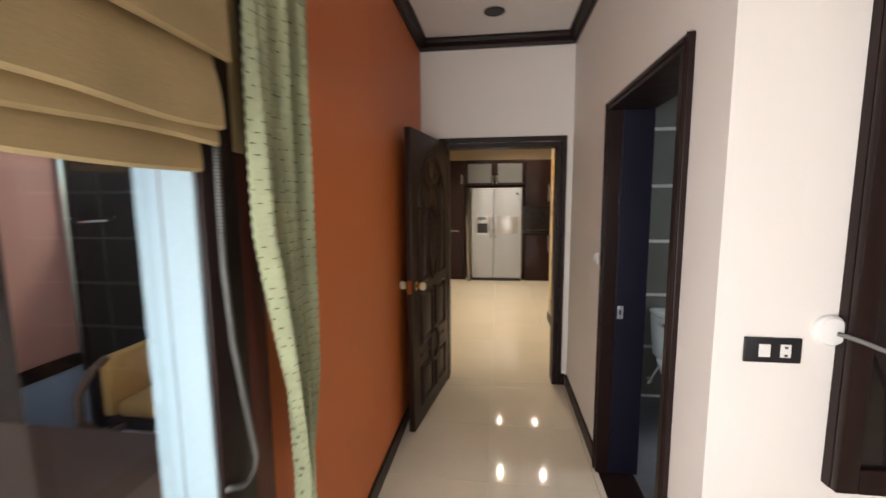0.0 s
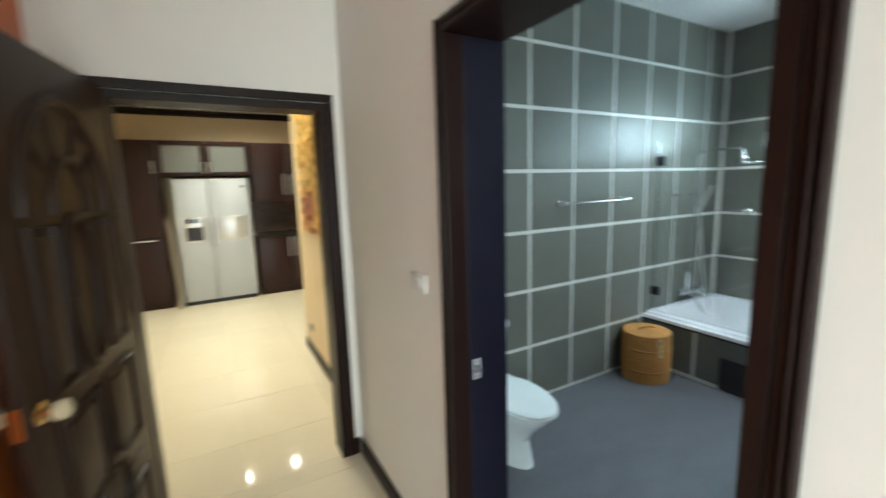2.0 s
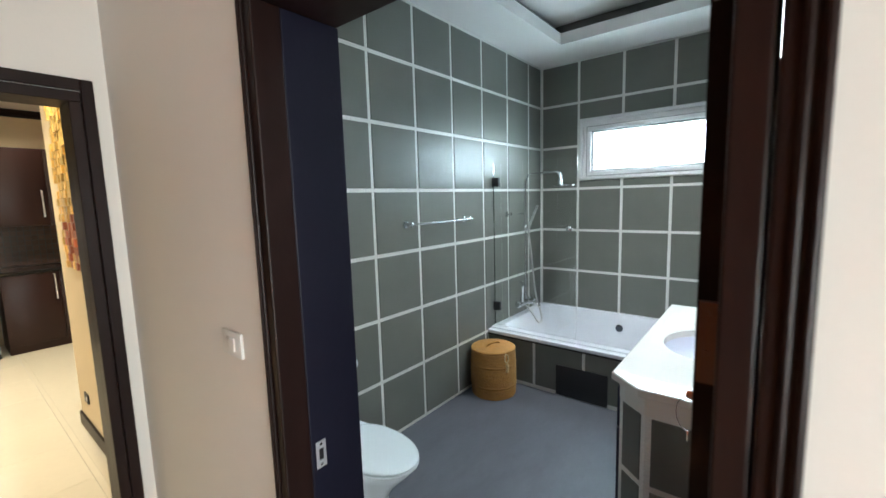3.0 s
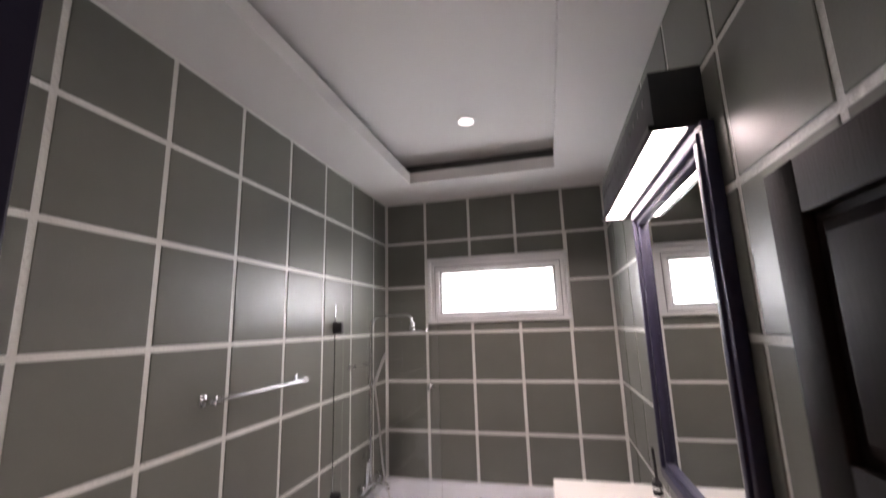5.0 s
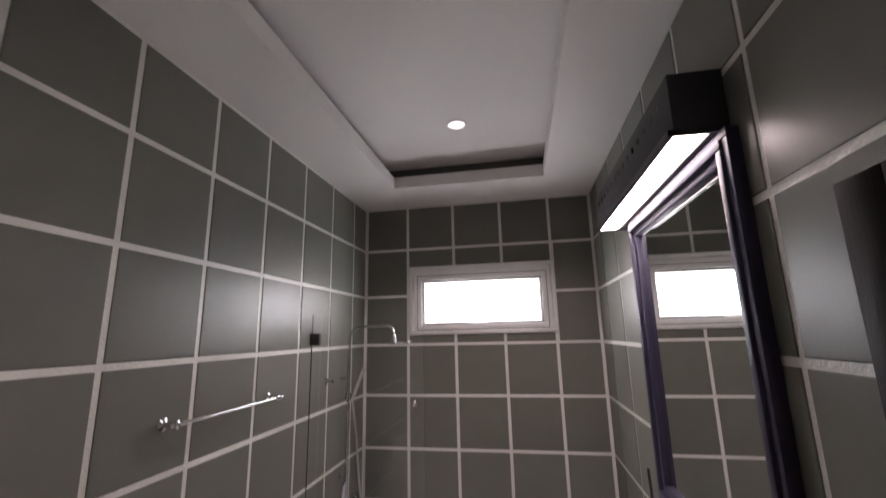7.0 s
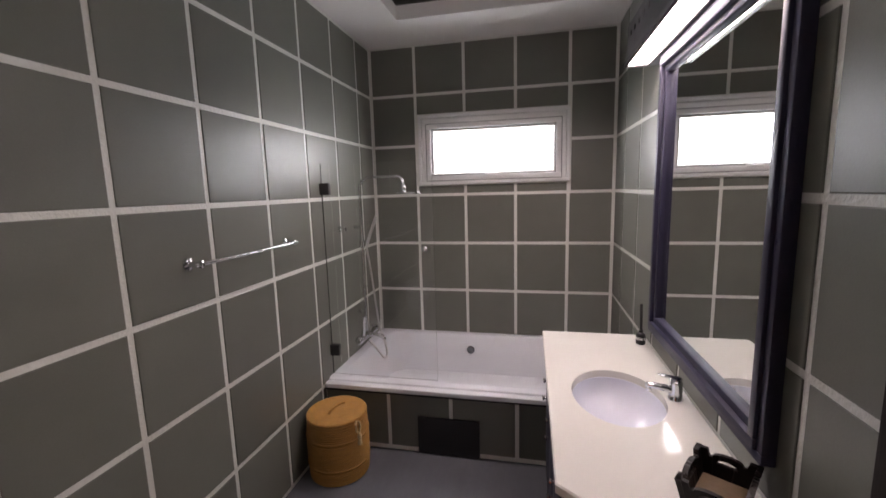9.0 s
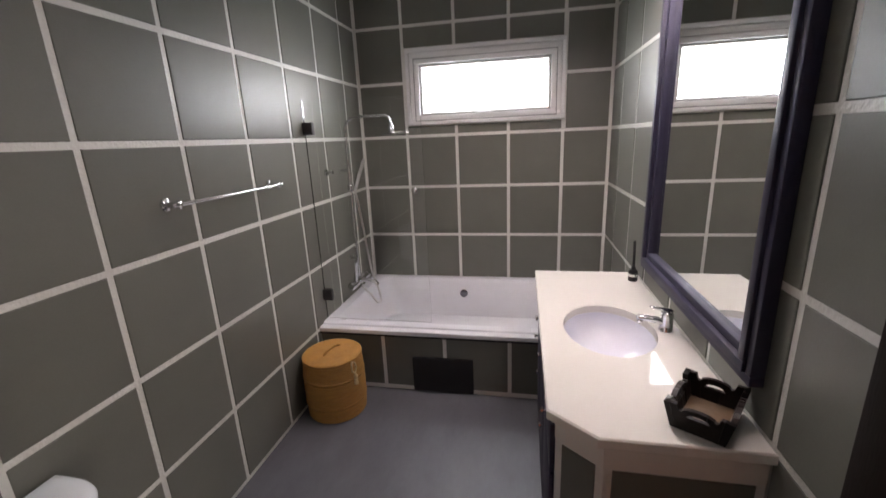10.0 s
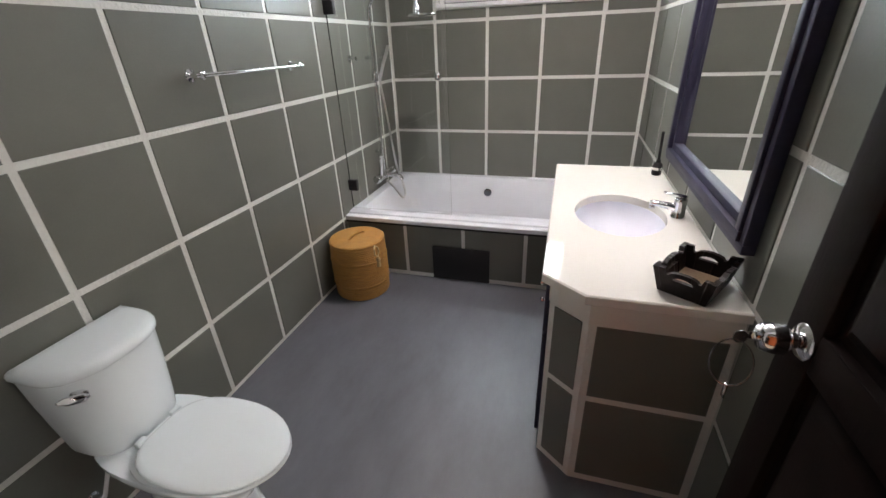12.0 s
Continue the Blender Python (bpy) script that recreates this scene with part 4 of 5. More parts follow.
# ---- vanity ----
van = empty("vanity_cabinet", 0.65, -1.85, 0.0, "built-in vanity with dark doors and a tiled end", "cabinet")
outline = [(0.055, -1.55), (-0.05, -1.68), (-0.05, YR + 0.001), (1.343, YR + 0.001), (1.343, -1.55)]
bm = bmesh.new()
loft(bm, [[(x, y, z) for x, y in outline] for z in (0.0, 0.849)], True, False)
part("carcass", bm, M_GROUT, van, "pale rendered carcass")
bm = bmesh.new()
loft(bm, [[(x, y, z) for x, y in ((0.060, -1.546), (-0.054, -1.678), (-0.054, YR + 0.002), (-0.052, YR + 0.002), (-0.048, -1.676), (0.064, -1.548))] for z in (0.765, 0.8495)])
part("end_apron", bm, M_COUNTER, van, "cream stone apron under the worktop")
for (xa, ya), (xb, yb) in (((0.055, -1.55), (-0.05, -1.68)), ((-0.05, -1.68), (-0.05, YR + 0.001))):
    L = math.hypot(xb - xa, yb - ya)
    ang = math.degrees(math.atan2(yb - ya, xb - xa))
    for z0, z1 in ((0.035, 0.425), (0.453, 0.756)):
        t = new("tile", tile_mesh(L - 0.05, z1 - z0))
        t.matrix_world = pose((xa + xb) / 2, (ya + yb) / 2, (z0 + z1) / 2, 90, 0, ang)
        t.parent = van
        t.matrix_parent_inverse = van.matrix_world.inverted()
nd = 3
for i in range(nd):
    xa = 0.075 + i * (1.26 / nd)
    xb = xa + 1.26 / nd - 0.012
    for z0, z1 in ((0.09, 0.60), (0.612, 0.80)):
        d = part("door" if z0 < 0.5 else "drawer", bx(xa, xb, -1.5495, -1.532, z0, z1, 0.003), M_NAVY, van, "dark navy front")
        kx = (xa + xb) / 2 if z0 > 0.5 else xb - 0.05
        kz = (z0 + z1) / 2 if z0 > 0.5 else z1 - 0.08
        kn = part("knob", lathe([(0.006, 0.0), (0.006, 0.012), (0.013, 0.016), (0.013, 0.024), (0.004, 0.028)], kx, -1.5325, kz, 16, "y"), M_CHROME, d, "small chrome knob")

# worktop with an oval cut-out
SX, SY, SA, SB = 0.652, -1.812, 0.255, 0.192
top_outline = [(1.462, -1.508), (0.035, -1.516), (-0.078, -1.655), (-0.078, YR + 0.001), (1.462, YR + 0.001)]


def ray_to_outline(cx, cy, a):
    dx, dy = math.cos(a), math.sin(a)
    best = None
    for (xa, ya), (xb, yb) in zip(top_outline, top_outline[1:] + top_outline[:1]):
        ux, uy = xb - xa, yb - ya
        det = dx * (-uy) + ux * dy
        if abs(det) < 1e-9:
            continue
        s = ((xa - cx) * (-uy) + ux * (ya - cy)) / det
        w = (dx * (ya - cy) - dy * (xa - cx)) / det
        if s > 0 and -1e-6 <= w <= 1 + 1e-6 and (best is None or s < best):
            best = s
    return cx + best * dx, cy + best * dy


angs = sorted(set([2 * math.pi * i / 72 for i in range(72)] + [math.atan2(y - SY, x - SX) % (2 * math.pi) for x, y in top_outline]))
outer = [ray_to_outline(SX, SY, a) for a in angs]


def inset(p, d):
    v = Vector((SX - p[0], SY - p[1]))
    return p[0] + d * (1 if v.x > 0 else -1), p[1] + d * (1 if v.y > 0 else -1)


def oval(k):
    return [(SX + SA * k * math.cos(a), SY + SB * k * math.sin(a)) for a in angs]


zt = 0.886
bm = bmesh.new()
loft(bm, [[(x, y, zt - 0.036) for x, y in oval(1.0)], [(*inset(p, 0.003), zt - 0.036) for p in outer], [(*p, zt - 0.033) for p in outer], [(*p, zt - 0.005) for p in outer],
          [(*inset(p, 0.005), zt) for p in outer], [(x, y, zt) for x, y in oval(1.0)], [(x, y, zt - 0.036) for x, y in oval(1.0)]], False, False)
bmesh.ops.remove_doubles(bm, verts=bm.verts, dist=1e-5)
wt = tagged(smooth_by_angle(link("worktop", bm, M_COUNTER)), "cream stone vanity worktop with a clipped corner", "worktop")

sink = empty("washbasin", SX, SY, zt - 0.17, "white oval undermount washbasin in the worktop", "washbasin")
bm = bmesh.new()
loft(bm, [[(x, y, zt - 0.037) for x, y in oval(1.06)], [(x, y, zt - 0.038) for x, y in oval(1.0)], [(x, y, zt - 0.05) for x, y in oval(0.985)],
          [(x, y, zt - 0.10) for x, y in oval(0.90)], [(x, y, zt - 0.14) for x, y in oval(0.72)], [(x, y, zt - 0.165) for x, y in oval(0.42)], [(x, y, zt - 0.172) for x, y in oval(0.10)]], False, True)
part("bowl", bm, M_SINK, sink)
part("drain", lathe([(0.026, 0.0), (0.026, 0.004), (0.016, 0.005), (0.003, 0.005)], SX, SY, zt - 0.1715, 20), M_CHROME, sink, "chrome drain")

tap = empty("basin_tap", 0.655, -2.045, zt, "chrome single lever basin tap", "tap")
TY = -2.048
def oval_loops(rows, n=20):
    """Rings across y: centre y and z, half width in x, half height in z."""
    return [[(0.655 + hx * math.cos(2 * math.pi * k / n), TY + y, zt + z + hz * math.sin(2 * math.pi * k / n)) for k in range(n)] for y, z, hx, hz in rows]


part("body", lathe([(0.031, 0.0), (0.031, 0.003), (0.028, 0.008), (0.0255, 0.03), (0.025, 0.062), (0.026, 0.074), (0.024, 0.082), (0.016, 0.087), (0.003, 0.088)], 0.655, TY, zt, 28), M_CHROME, tap)
part("spout", loft(bmesh.new(), oval_loops(((0.012, 0.036, 0.017, 0.018), (0.04, 0.046, 0.016, 0.016), (0.08, 0.054, 0.0145, 0.0125), (0.112, 0.057, 0.0135, 0.0115), (0.122, 0.056, 0.009, 0.008)))), M_CHROME, tap)
part("aerator", lathe([(0.011, 0.0), (0.0125, -0.004), (0.0125, -0.018), (0.004, -0.019)], 0.655, TY + 0.108, zt + 0.052, 16), M_CHROME, tap)
part("lever", loft(bmesh.new(), oval_loops(((-0.022, 0.092, 0.010, 0.004), (-0.012, 0.093, 0.020, 0.007), (0.010, 0.095, 0.020, 0.007), (0.036, 0.100, 0.015, 0.005), (0.066, 0.106, 0.012, 0.004), (0.074, 0.107, 0.006, 0.002)))), M_CHROME, tap)

disp = empty("reed_diffuser", 1.30, -2.06, zt, "small dark glass bottle with a black stick", "bottle")
part("bottle", lathe([(0.022, 0.0), (0.026, 0.004), (0.026, 0.055), (0.022, 0.066), (0.012, 0.072), (0.012, 0.085), (0.003, 0.085)], 1.30, -2.06, zt + 0.0005, 22), M_BLACK, disp)
part("collar", lathe([(0.0275, 0.03), (0.0275, 0.045)], 1.30, -2.06, zt, 22), M_CHROME, disp, "silvery band")
part("stick", tube([(1.30, -2.06, zt + 0.08), (1.298, -2.058, zt + 0.16), (1.295, -2.055, zt + 0.24)], 0.0075, 8), M_BLACK, disp)

# ---- wooden tray on the worktop ----
tray = new("tray_box")
tray.matrix_world = pose(0.048, -1.977, zt + 0.0005, 0, 0, -33)
tagged(tray, "small black wooden tray with cut-out handles", "tray")
bpy.context.view_layer.update()
A, B, HT = 0.117, 0.087, 0.095
lpart("base", bx(-A * 0.78, A * 0.78, -B * 0.78, B * 0.78, 0.004, 0.016, 0.002), M_TRAYBASE, tray, "brown wooden tray floor")


def tray_side(half, off, along_x):
    """A leaning side board with a scalloped, pierced top edge."""
    us = [half * (2 * i / 60 - 1) for i in range(61)]
    bm = bmesh.new()

    def P(u, z, d):
        lean = off + 0.020 * z / HT + d
        w = u * (0.80 + 0.20 * z / HT)
        return (w, lean, z) if along_x else (lean, w, z)

    def blend(k, a, b):
        t = max(0.0, min(1.0, (k - a) / (b - a)))
        return t * t * (3 - 2 * t)

    def top(u):
        k = abs(u) / half
        arch = 0.72 + 0.15 * math.sqrt(max(0.0, 1 - (k / 0.50) ** 2))
        return HT * (arch + (0.92 - 0.72) * blend(k, 0.58, 0.64))

    def slot(u):
        k = abs(u) / half
        return HT * (0.56 + 0.155 * math.sqrt(max(0.0, 1 - (k / 0.36) ** 2)))
    sgn = -0.015 if off > 0 else 0.015
    for a, b in zip(us, us[1:]):
        bands = [((0.0, 0.0), (top(a), top(b)))]
        if abs(a + b) / 2 < 0.36 * half:
            bands = [((0.0, 0.0), (HT * 0.56, HT * 0.56)), ((slot(a), slot(b)), (top(a), top(b)))]
        for (l0, l1), (h0, h1) in bands:
            v = [bm.verts.new(P(u, z, d)) for d in (0, sgn) for u, z in ((a, l0), (b, l1), (b, h1), (a, h0))]
            for q in ((0, 1, 2, 3), (7, 6, 5, 4), (0, 4, 5, 1), (1, 5, 6, 2), (2, 6, 7, 3), (3, 7, 4, 0)):
                bm.faces.new([v[i] for i in q])
    return bm


for half, off, ax in ((A, B * 0.8, True), (A, -B * 0.8, True), (B, A * 0.8, False), (B, -A * 0.8, False)):
    lean_bm = tray_side(half, off, ax)
    if off < 0:
        for v in lean_bm.verts:
            z = v.co.z
            if ax:
                v.co.y -= 0.040 * z / HT
            else:
                v.co.x -= 0.040 * z / HT
    bmesh.ops.remove_doubles(lean_bm, verts=lean_bm.verts, dist=1e-5)
    lpart("side", lean_bm, M_TRAYWOOD, tray)

# ---- mirror and lamp ----
mir = empty("mirror", 0.62, YR, 1.08, "large wall mirror in a dark navy moulded frame", "mirror")
MX0, MX1, MZ0, MZ1, MY = 0.035, 1.20, 1.012, 2.440, YR + 0.001
for wdt, t0, t1 in ((0.030, 0.0, 0.040), (0.062, 0.0, 0.050), (0.092, 0.0, 0.032)):
    bm = bmesh.new()
    i = {0.030: 0.0, 0.062: 0.030, 0.092: 0.062}[wdt]
    for b in ((MX0 + i, MX1 - i, MZ0 + i, MZ0 + wdt), (MX0 + i, MX1 - i, MZ1 - wdt, MZ1 - i), (MX0 + i, MX0 + wdt, MZ0 + wdt, MZ1 - wdt), (MX1 - wdt, MX1 - i, MZ0 + wdt, MZ1 - wdt)):
        box(bm, b[0], b[1], MY + t0, MY + t1, b[2], b[3], bevel=0.004)
    part("frame_moulding", bm, M_NAVY, mir)
part("mirror_glass", bx(MX0 + 0.09, MX1 - 0.09, MY, MY + 0.010, MZ0 + 0.09, MZ1 - 0.09), M_MIRROR, mir, "silvered mirror glass", smooth=False)

ml = empty("mirror_lamp", 0.72, YR, 2.46, "black metal box lamp with a white diffuser above the mirror", "wall lamp")
LX0, LX1, LY, LZ0, LZ1 = 0.075, 1.375, -1.945, 2.442, 2.655
bm = bmesh.new()
box(bm, LX0, LX1, LY, YR + 0.001, LZ0 + 0.02, LZ1, 0.004)
box(bm, LX0, LX1, LY, LY + 0.018, LZ0, LZ0 + 0.02)
box(bm, LX0, LX1, YR + 0.001, YR + 0.058, LZ0, LZ0 + 0.02)
box(bm, LX0, LX0 + 0.012, LY + 0.018, YR + 0.058, LZ0, LZ0 + 0.02)
box(bm, LX1 - 0.012, LX1, LY + 0.018, YR + 0.058, LZ0, LZ0 + 0.02)
part("housing", bm, M_BLACK, ml)
part("diffuser", bx(LX0 + 0.013, LX1 - 0.013, YR + 0.060, LY + 0.017, LZ0 + 0.008, LZ0 + 0.016), M_LAMP, ml, "white glowing diffuser")
for i in range(14):
    x = LX0 + 0.09 + i * 0.085
    part("vent_slot", bx(x, x + 0.022, LY - 0.0015, LY + 0.001, LZ1 - 0.075, LZ1 - 0.05), M_DARKGLASS, ml)

# ---- blind window in the room ----
w2 = empty("window_2", XO, -3.5, 0.55, "dark framed sliding window behind a folded blind", "window", kind="structure")
part("architrave", bx(XO + 0.001, XO + 0.014, -2.688, -2.562, 0.552, 2.66, 0.003), M_DARKWOOD, w2)
# second board is added: it paints the wall's shade next to the curtain
part("architrave", bx(XO + 0.001, XO + 0.011, -2.561, -2.47, 0.552, 2.66, 0.003), M_SHADED_ORANGE, w2, "red brown board drawn for the shaded orange wall")
part("reveal", bx(XO - 0.148, XO - 0.001, -2.694, -2.602, 0.552, 2.618, 0.003), M_PALEBLUE, w2, "pale painted window reveal")
part("jamb_post", bx(XO - 0.10, XO + 0.012, -4.398, -4.30, 0.552, 2.618, 0.005), M_DARKWOOD, w2)
part("head_rail", bx(XO - 0.10, XO + 0.012, -4.30, -2.722, 2.54, 2.618, 0.005), M_DARKWOOD, w2)
part("sill", bx(XO - 0.12, XO + 0.03, -4.30, -2.722, 0.552, 0.60, 0.005), M_DARKWOOD, w2)
p = part("pane", bx(XO - 0.06, XO - 0.054, -4.30, -2.722, 0.60, 2.54), M_GLASS, w2, smooth=False)
p.visible_shadow = False

blind = empty("roman_blind", XO + 0.04, -3.4, 1.77, "folded tan fabric roman blind drawn half up", "blind")


def cloth_profile(prof, ya, yb, ny, wob, seed):
    """A thick fabric strip: a profile in x and z carried along y, with a slight wave."""
    bm = bmesh.new()
    loops = []
    ring = [(x, z) for x, z in prof] + [(x - 0.006, z) for x, z in reversed(prof)]
    for j in range(ny + 1):
        y = ya + (yb - ya) * j / ny
        loops.append([(x + wob * noise.noise((y * 4, z * 3, seed)), y, z + wob * 1.2 * noise.noise((y * 3, z, seed + 5))) for x, z in ring])
    return loft(bm, loops)


folds = [(2.66, 1.968, 0.085, -2.655), (2.08, 1.828, 0.075, -2.685), (1.90, 1.790, 0.060, -2.692), (1.85, 1.738, 0.045, -2.712)]
for i, (zt_, zb_, dx, ye_) in enumerate(folds):
    prof = [(XO + 0.03 + (dx - 0.03) * math.sin(math.pi * 0.5 * k / 8) ** 1.3, zt_ + (zb_ - zt_) * k / 8) for k in range(9)]
    prof += [(XO + dx - 0.006, zb_ - 0.006), (XO + dx - 0.03, zb_ + 0.006)]
    part("fold", cloth_profile(prof, -4.25, ye_, 40, 0.012, i * 3.1), M_BLIND, blind)
part("tape", bx(XO + 0.016, XO + 0.021, -2.575, -2.532, 1.785, 2.55, 0.002), M_BLIND, blind, "tan fabric tape")
CX = XO + 0.026
cord_pts = [(-2.646, 2.5), (-2.648, 1.97), (-2.652, 1.52), (-2.638, 1.34), (-2.613, 1.197), (-2.586, 1.06), (-2.578, 1.015), (-2.588, 0.985), (-2.612, 0.974), (-2.637, 0.975), (-2.697, 1.010)]
bm = tube([(CX, y, z) for y, z in cord_pts], 0.0035, 8)
for (ya, za), (yb, zb) in zip(cord_pts, cord_pts[1:]):
    L = math.hypot(yb - ya, zb - za)
    nb = max(1, int(L / 0.0075))
    for q in range(nb):
        t = q / nb
        y, z = ya + (yb - ya) * t, za + (zb - za) * t
        ry, rz = (0.0052, 0.0022) if abs(zb - za) > abs(yb - ya) else (0.0022, 0.0052)
        box(bm, CX - 0.004, CX + 0.006, y - ry, y + ry, z - rz, z + rz)
part("bead_cord", bm, M_CORD, blind, "grey beaded pull cord", smooth=False)

cur = empty("curtain", XO + 0.08, -2.42, 0.1, "olive woven curtain with dark flecks, gathered at the side", "curtain")


def curtain_at(s, z):
    """A place on the gathered curtain: s from 0 to 1 across it, z up."""
    k, e = max(0.0, min(1.0, (z - 0.84) / 0.75)), max(0.0, min(1.0, (z - 0.84) / 0.32))
    if z > 0.84:
        ya, yb = -2.432 - 0.152 * k ** 0.9, -2.398 + 0.100 * e ** 0.7
    else:
        ya, yb = -2.432 - 0.06 * (0.84 - z), -2.398 + 0.08 * (0.84 - z)
    y = ya + (yb - ya) * s
    x = XO + 0.075 + 0.030 * math.sin(s * 17 + 0.6 * math.sin(z * 2.3)) * (0.7 + 0.3 * math.sin(z * 1.7 + s * 4)) + 0.008 * math.sin(s * 41 + z * 3) + 0.0022 * math.sin(2 * math.pi * z / 0.027)
    return Vector((x, y, z))


bm = bmesh.new()
NS, NZ = 56, 380
grid = [[bm.verts.new(curtain_at(i / NS, 0.12 + 2.66 * j / NZ)) for i in range(NS + 1)] for j in range(NZ + 1)]
for j in range(NZ):
    for i in range(NS):
        bm.faces.new((grid[j][i], grid[j][i + 1], grid[j + 1][i + 1], grid[j + 1][i]))
cloth = part("cloth", bm, M_CURTAIN, cur)
sol = cloth.modifiers.new("thick", "SOLIDIFY")
sol.thickness = 0.003
bm = bmesh.new()
rng = random.Random(4)
NC = 22
for j in range(84):
    z = 0.45 + 0.027 * j
    for i in range(NC):
        if rng.random() < 0.22:
            continue
        s = (i + 0.15 + rng.uniform(0, 0.15) + 0.35 * (j % 2)) / NC
        zz = z + rng.uniform(-0.003, 0.003)
        s2 = min(1, s + rng.uniform(0.2, 0.5) / NC)
        a, b = curtain_at(s, zz), curtain_at(s2, zz)
        n = (curtain_at(min(1, s2 + 0.004), zz) - curtain_at(s - 0.004, zz)).cross(Vector((0, 0, 1))).normalized()
        if n.dot(Vector((1, -0.3, 0))) < 0:
            n = -n
        up = Vector((0, 0, 0.0027))
        q = [a + n * 0.0042, b + n * 0.0042, b + n * 0.0042 + up, a + n * 0.0042 + up]
        f = [bm.verts.new(p) for p in q] + [bm.verts.new(p - n * 0.006) for p in q]
        for r in ((0, 1, 2, 3), (4, 7, 6, 5), (0, 4, 5, 1), (1, 5, 6, 2), (2, 6, 7, 3), (3, 7, 4, 0)):
            bm.faces.new([f[k] for k in r])
tagged(part("fleck_weave", bm, M_THREAD, cur, "dark woven thread flecks", smooth=False), kind="stuff")
part("rod", tube([(XO + 0.075, -4.4, 2.80), (XO + 0.075, -2.2, 2.80)], 0.014, 12), M_DARKWOOD, cur, "dark curtain rod")
for y in (-4.35, -2.23):
    part("rod_bracket", bx(XO + 0.001, XO + 0.075, y - 0.008, y + 0.008, 2.79, 2.81), M_DARKWOOD, cur)

# ---- outside the blind window ----
structure("ground", bx(-60, XO - 0.16, -60, -0.02, -0.15, -0.02), M_DECK, "brown paved terrace outside the window", "ground")
wallx = empty("garden_wall", -5.0, -2.6, -0.02, "pink rendered garden wall on a dark plinth", "wall")
part("wall", bx(-5.1, -4.95, -9.0, -1.76, 0.59, 3.0, 0.01), M_PINK, wallx)
part("wall", bx(-5.1, -4.95, -1.39, -0.982, 0.59, 3.0, 0.01), M_PINK, wallx)
part("post", bx(-5.1, -4.92, -1.758, -1.392, -0.02, 3.0, 0.01), M_DARKWOOD, wallx, "dark post between the pink panels")
for ya, yb in ((-9.0, -1.76), (-1.39, -0.982)):
    part("ledge", bx(-5.1, -4.93, ya, yb, 0.50, 0.588, 0.006), M_DARKWOOD, wallx, "dark ledge under the pink panel")
    part("plinth", bx(-5.1, -4.94, ya, yb, -0.02, 0.498, 0.01), M_PALEBLUE, wallx, "pale blue grey plinth")
gate = empty("garden_gate", -4.8, -0.7, -0.02, "dark wooden gate with a steel bar handle", "gate")
part("leaf", bx(-4.93, -4.87, -0.98, -0.05, -0.02, 3.0, 0.006), M_DARKWOOD, gate)
part("handle", tube([(-4.87, -0.96, 1.53), (-4.82, -0.96, 1.53), (-4.82, -0.80, 1.53), (-4.87, -0.80, 1.53)], 0.01, 8), M_CHROME, gate)
chair = empty("garden_chair", -3.95, -1.25, -0.02, "low dark garden chair with yellow cushions", "chair")
part("seat_frame", bx(-4.22, -3.72, -1.50, -0.98, 0.34, 0.40, 0.01), M_DARKWOOD, chair)
for lx in (-4.19, -3.75):
    for ly in (-1.47, -1.01):
        part("leg", bx(lx - 0.02, lx + 0.02, ly - 0.02, ly + 0.02, -0.02, 0.34), M_DARKWOOD, chair)
part("cushion", bx(-4.17, -3.73, -1.48, -1.0, 0.401, 0.50, 0.04), M_CUSHION, chair, "yellow seat cushion")
part("backrest", bx(-4.26, -4.175, -1.48, -1.0, 0.401, 0.77, 0.03), M_CUSHION, chair, "yellow padded backrest")
part("arm", tube([(-4.2, -1.47, 0.77), (-4.2, -1.56, 0.73), (-4.19, -1.66, 0.63), (-4.15, -1.70, 0.50), (-4.1, -1.62, 0.38), (-4.1, -1.505, 0.37)], 0.022, 8), M_DECK, chair, "bent brown wooden arm")
gtab = empty("garden_table", -3.35, -2.2, -0.02, "brown wooden garden table outside the window", "table")
part("tabletop", bx(-4.15, -2.90, -3.10, -2.04, 0.665, 0.70, 0.006), M_DECK, gtab)
for lx in (-4.08, -2.96):
    for ly in (-3.04, -2.10):
        part("leg", bx(lx - 0.025, lx + 0.025, ly - 0.025, ly + 0.025, -0.02, 0.665), M_DECK, gtab)

# ---- kitchen ----
KY = 4.52      # front of the cabinets
KB = 5.149     # wall behind them


def handle_v(parent, x, y, z0, z1):
    part("handle", tube([(x, y + 0.02, z0), (x, y - 0.03, z0), (x, y - 0.03, z1), (x, y + 0.02, z1)], 0.009, 8), M_STEEL, parent, "brushed steel bar handle")


def handle_h(parent, x0, x1, y, z):
    part("handle", tube([(x0, y + 0.02, z), (x0, y - 0.03, z), (x1, y - 0.03, z), (x1, y + 0.02, z)], 0.009, 8), M_STEEL, parent, "brushed steel bar handle")


def tall_unit(x0, x1, label):
    e = empty("tall_cabinet", (x0 + x1) / 2, KY, HALL_Z, label, "cabinet", "tall kitchen cabinets")
    part("body", bx(x0, x1, KY + 0.022, KB, HALL_Z + 0.001, 2.40, 0.002), M_CABWOOD, e)
    part("lower_door", bx(x0 + 0.003, x1 - 0.003, KY, KY + 0.021, HALL_Z + 0.09, 1.10, 0.004), M_CABWOOD, e)
    part("upper_door", bx(x0 + 0.003, x1 - 0.003, KY, KY + 0.021, 1.105, 2.39, 0.004), M_CABWOOD, e)
    handle_h(e, x0 + 0.15, x1 - 0.12, KY, 1.05)
    handle_v(e, x1 - 0.05, KY, 1.96, 2.12)
    return e


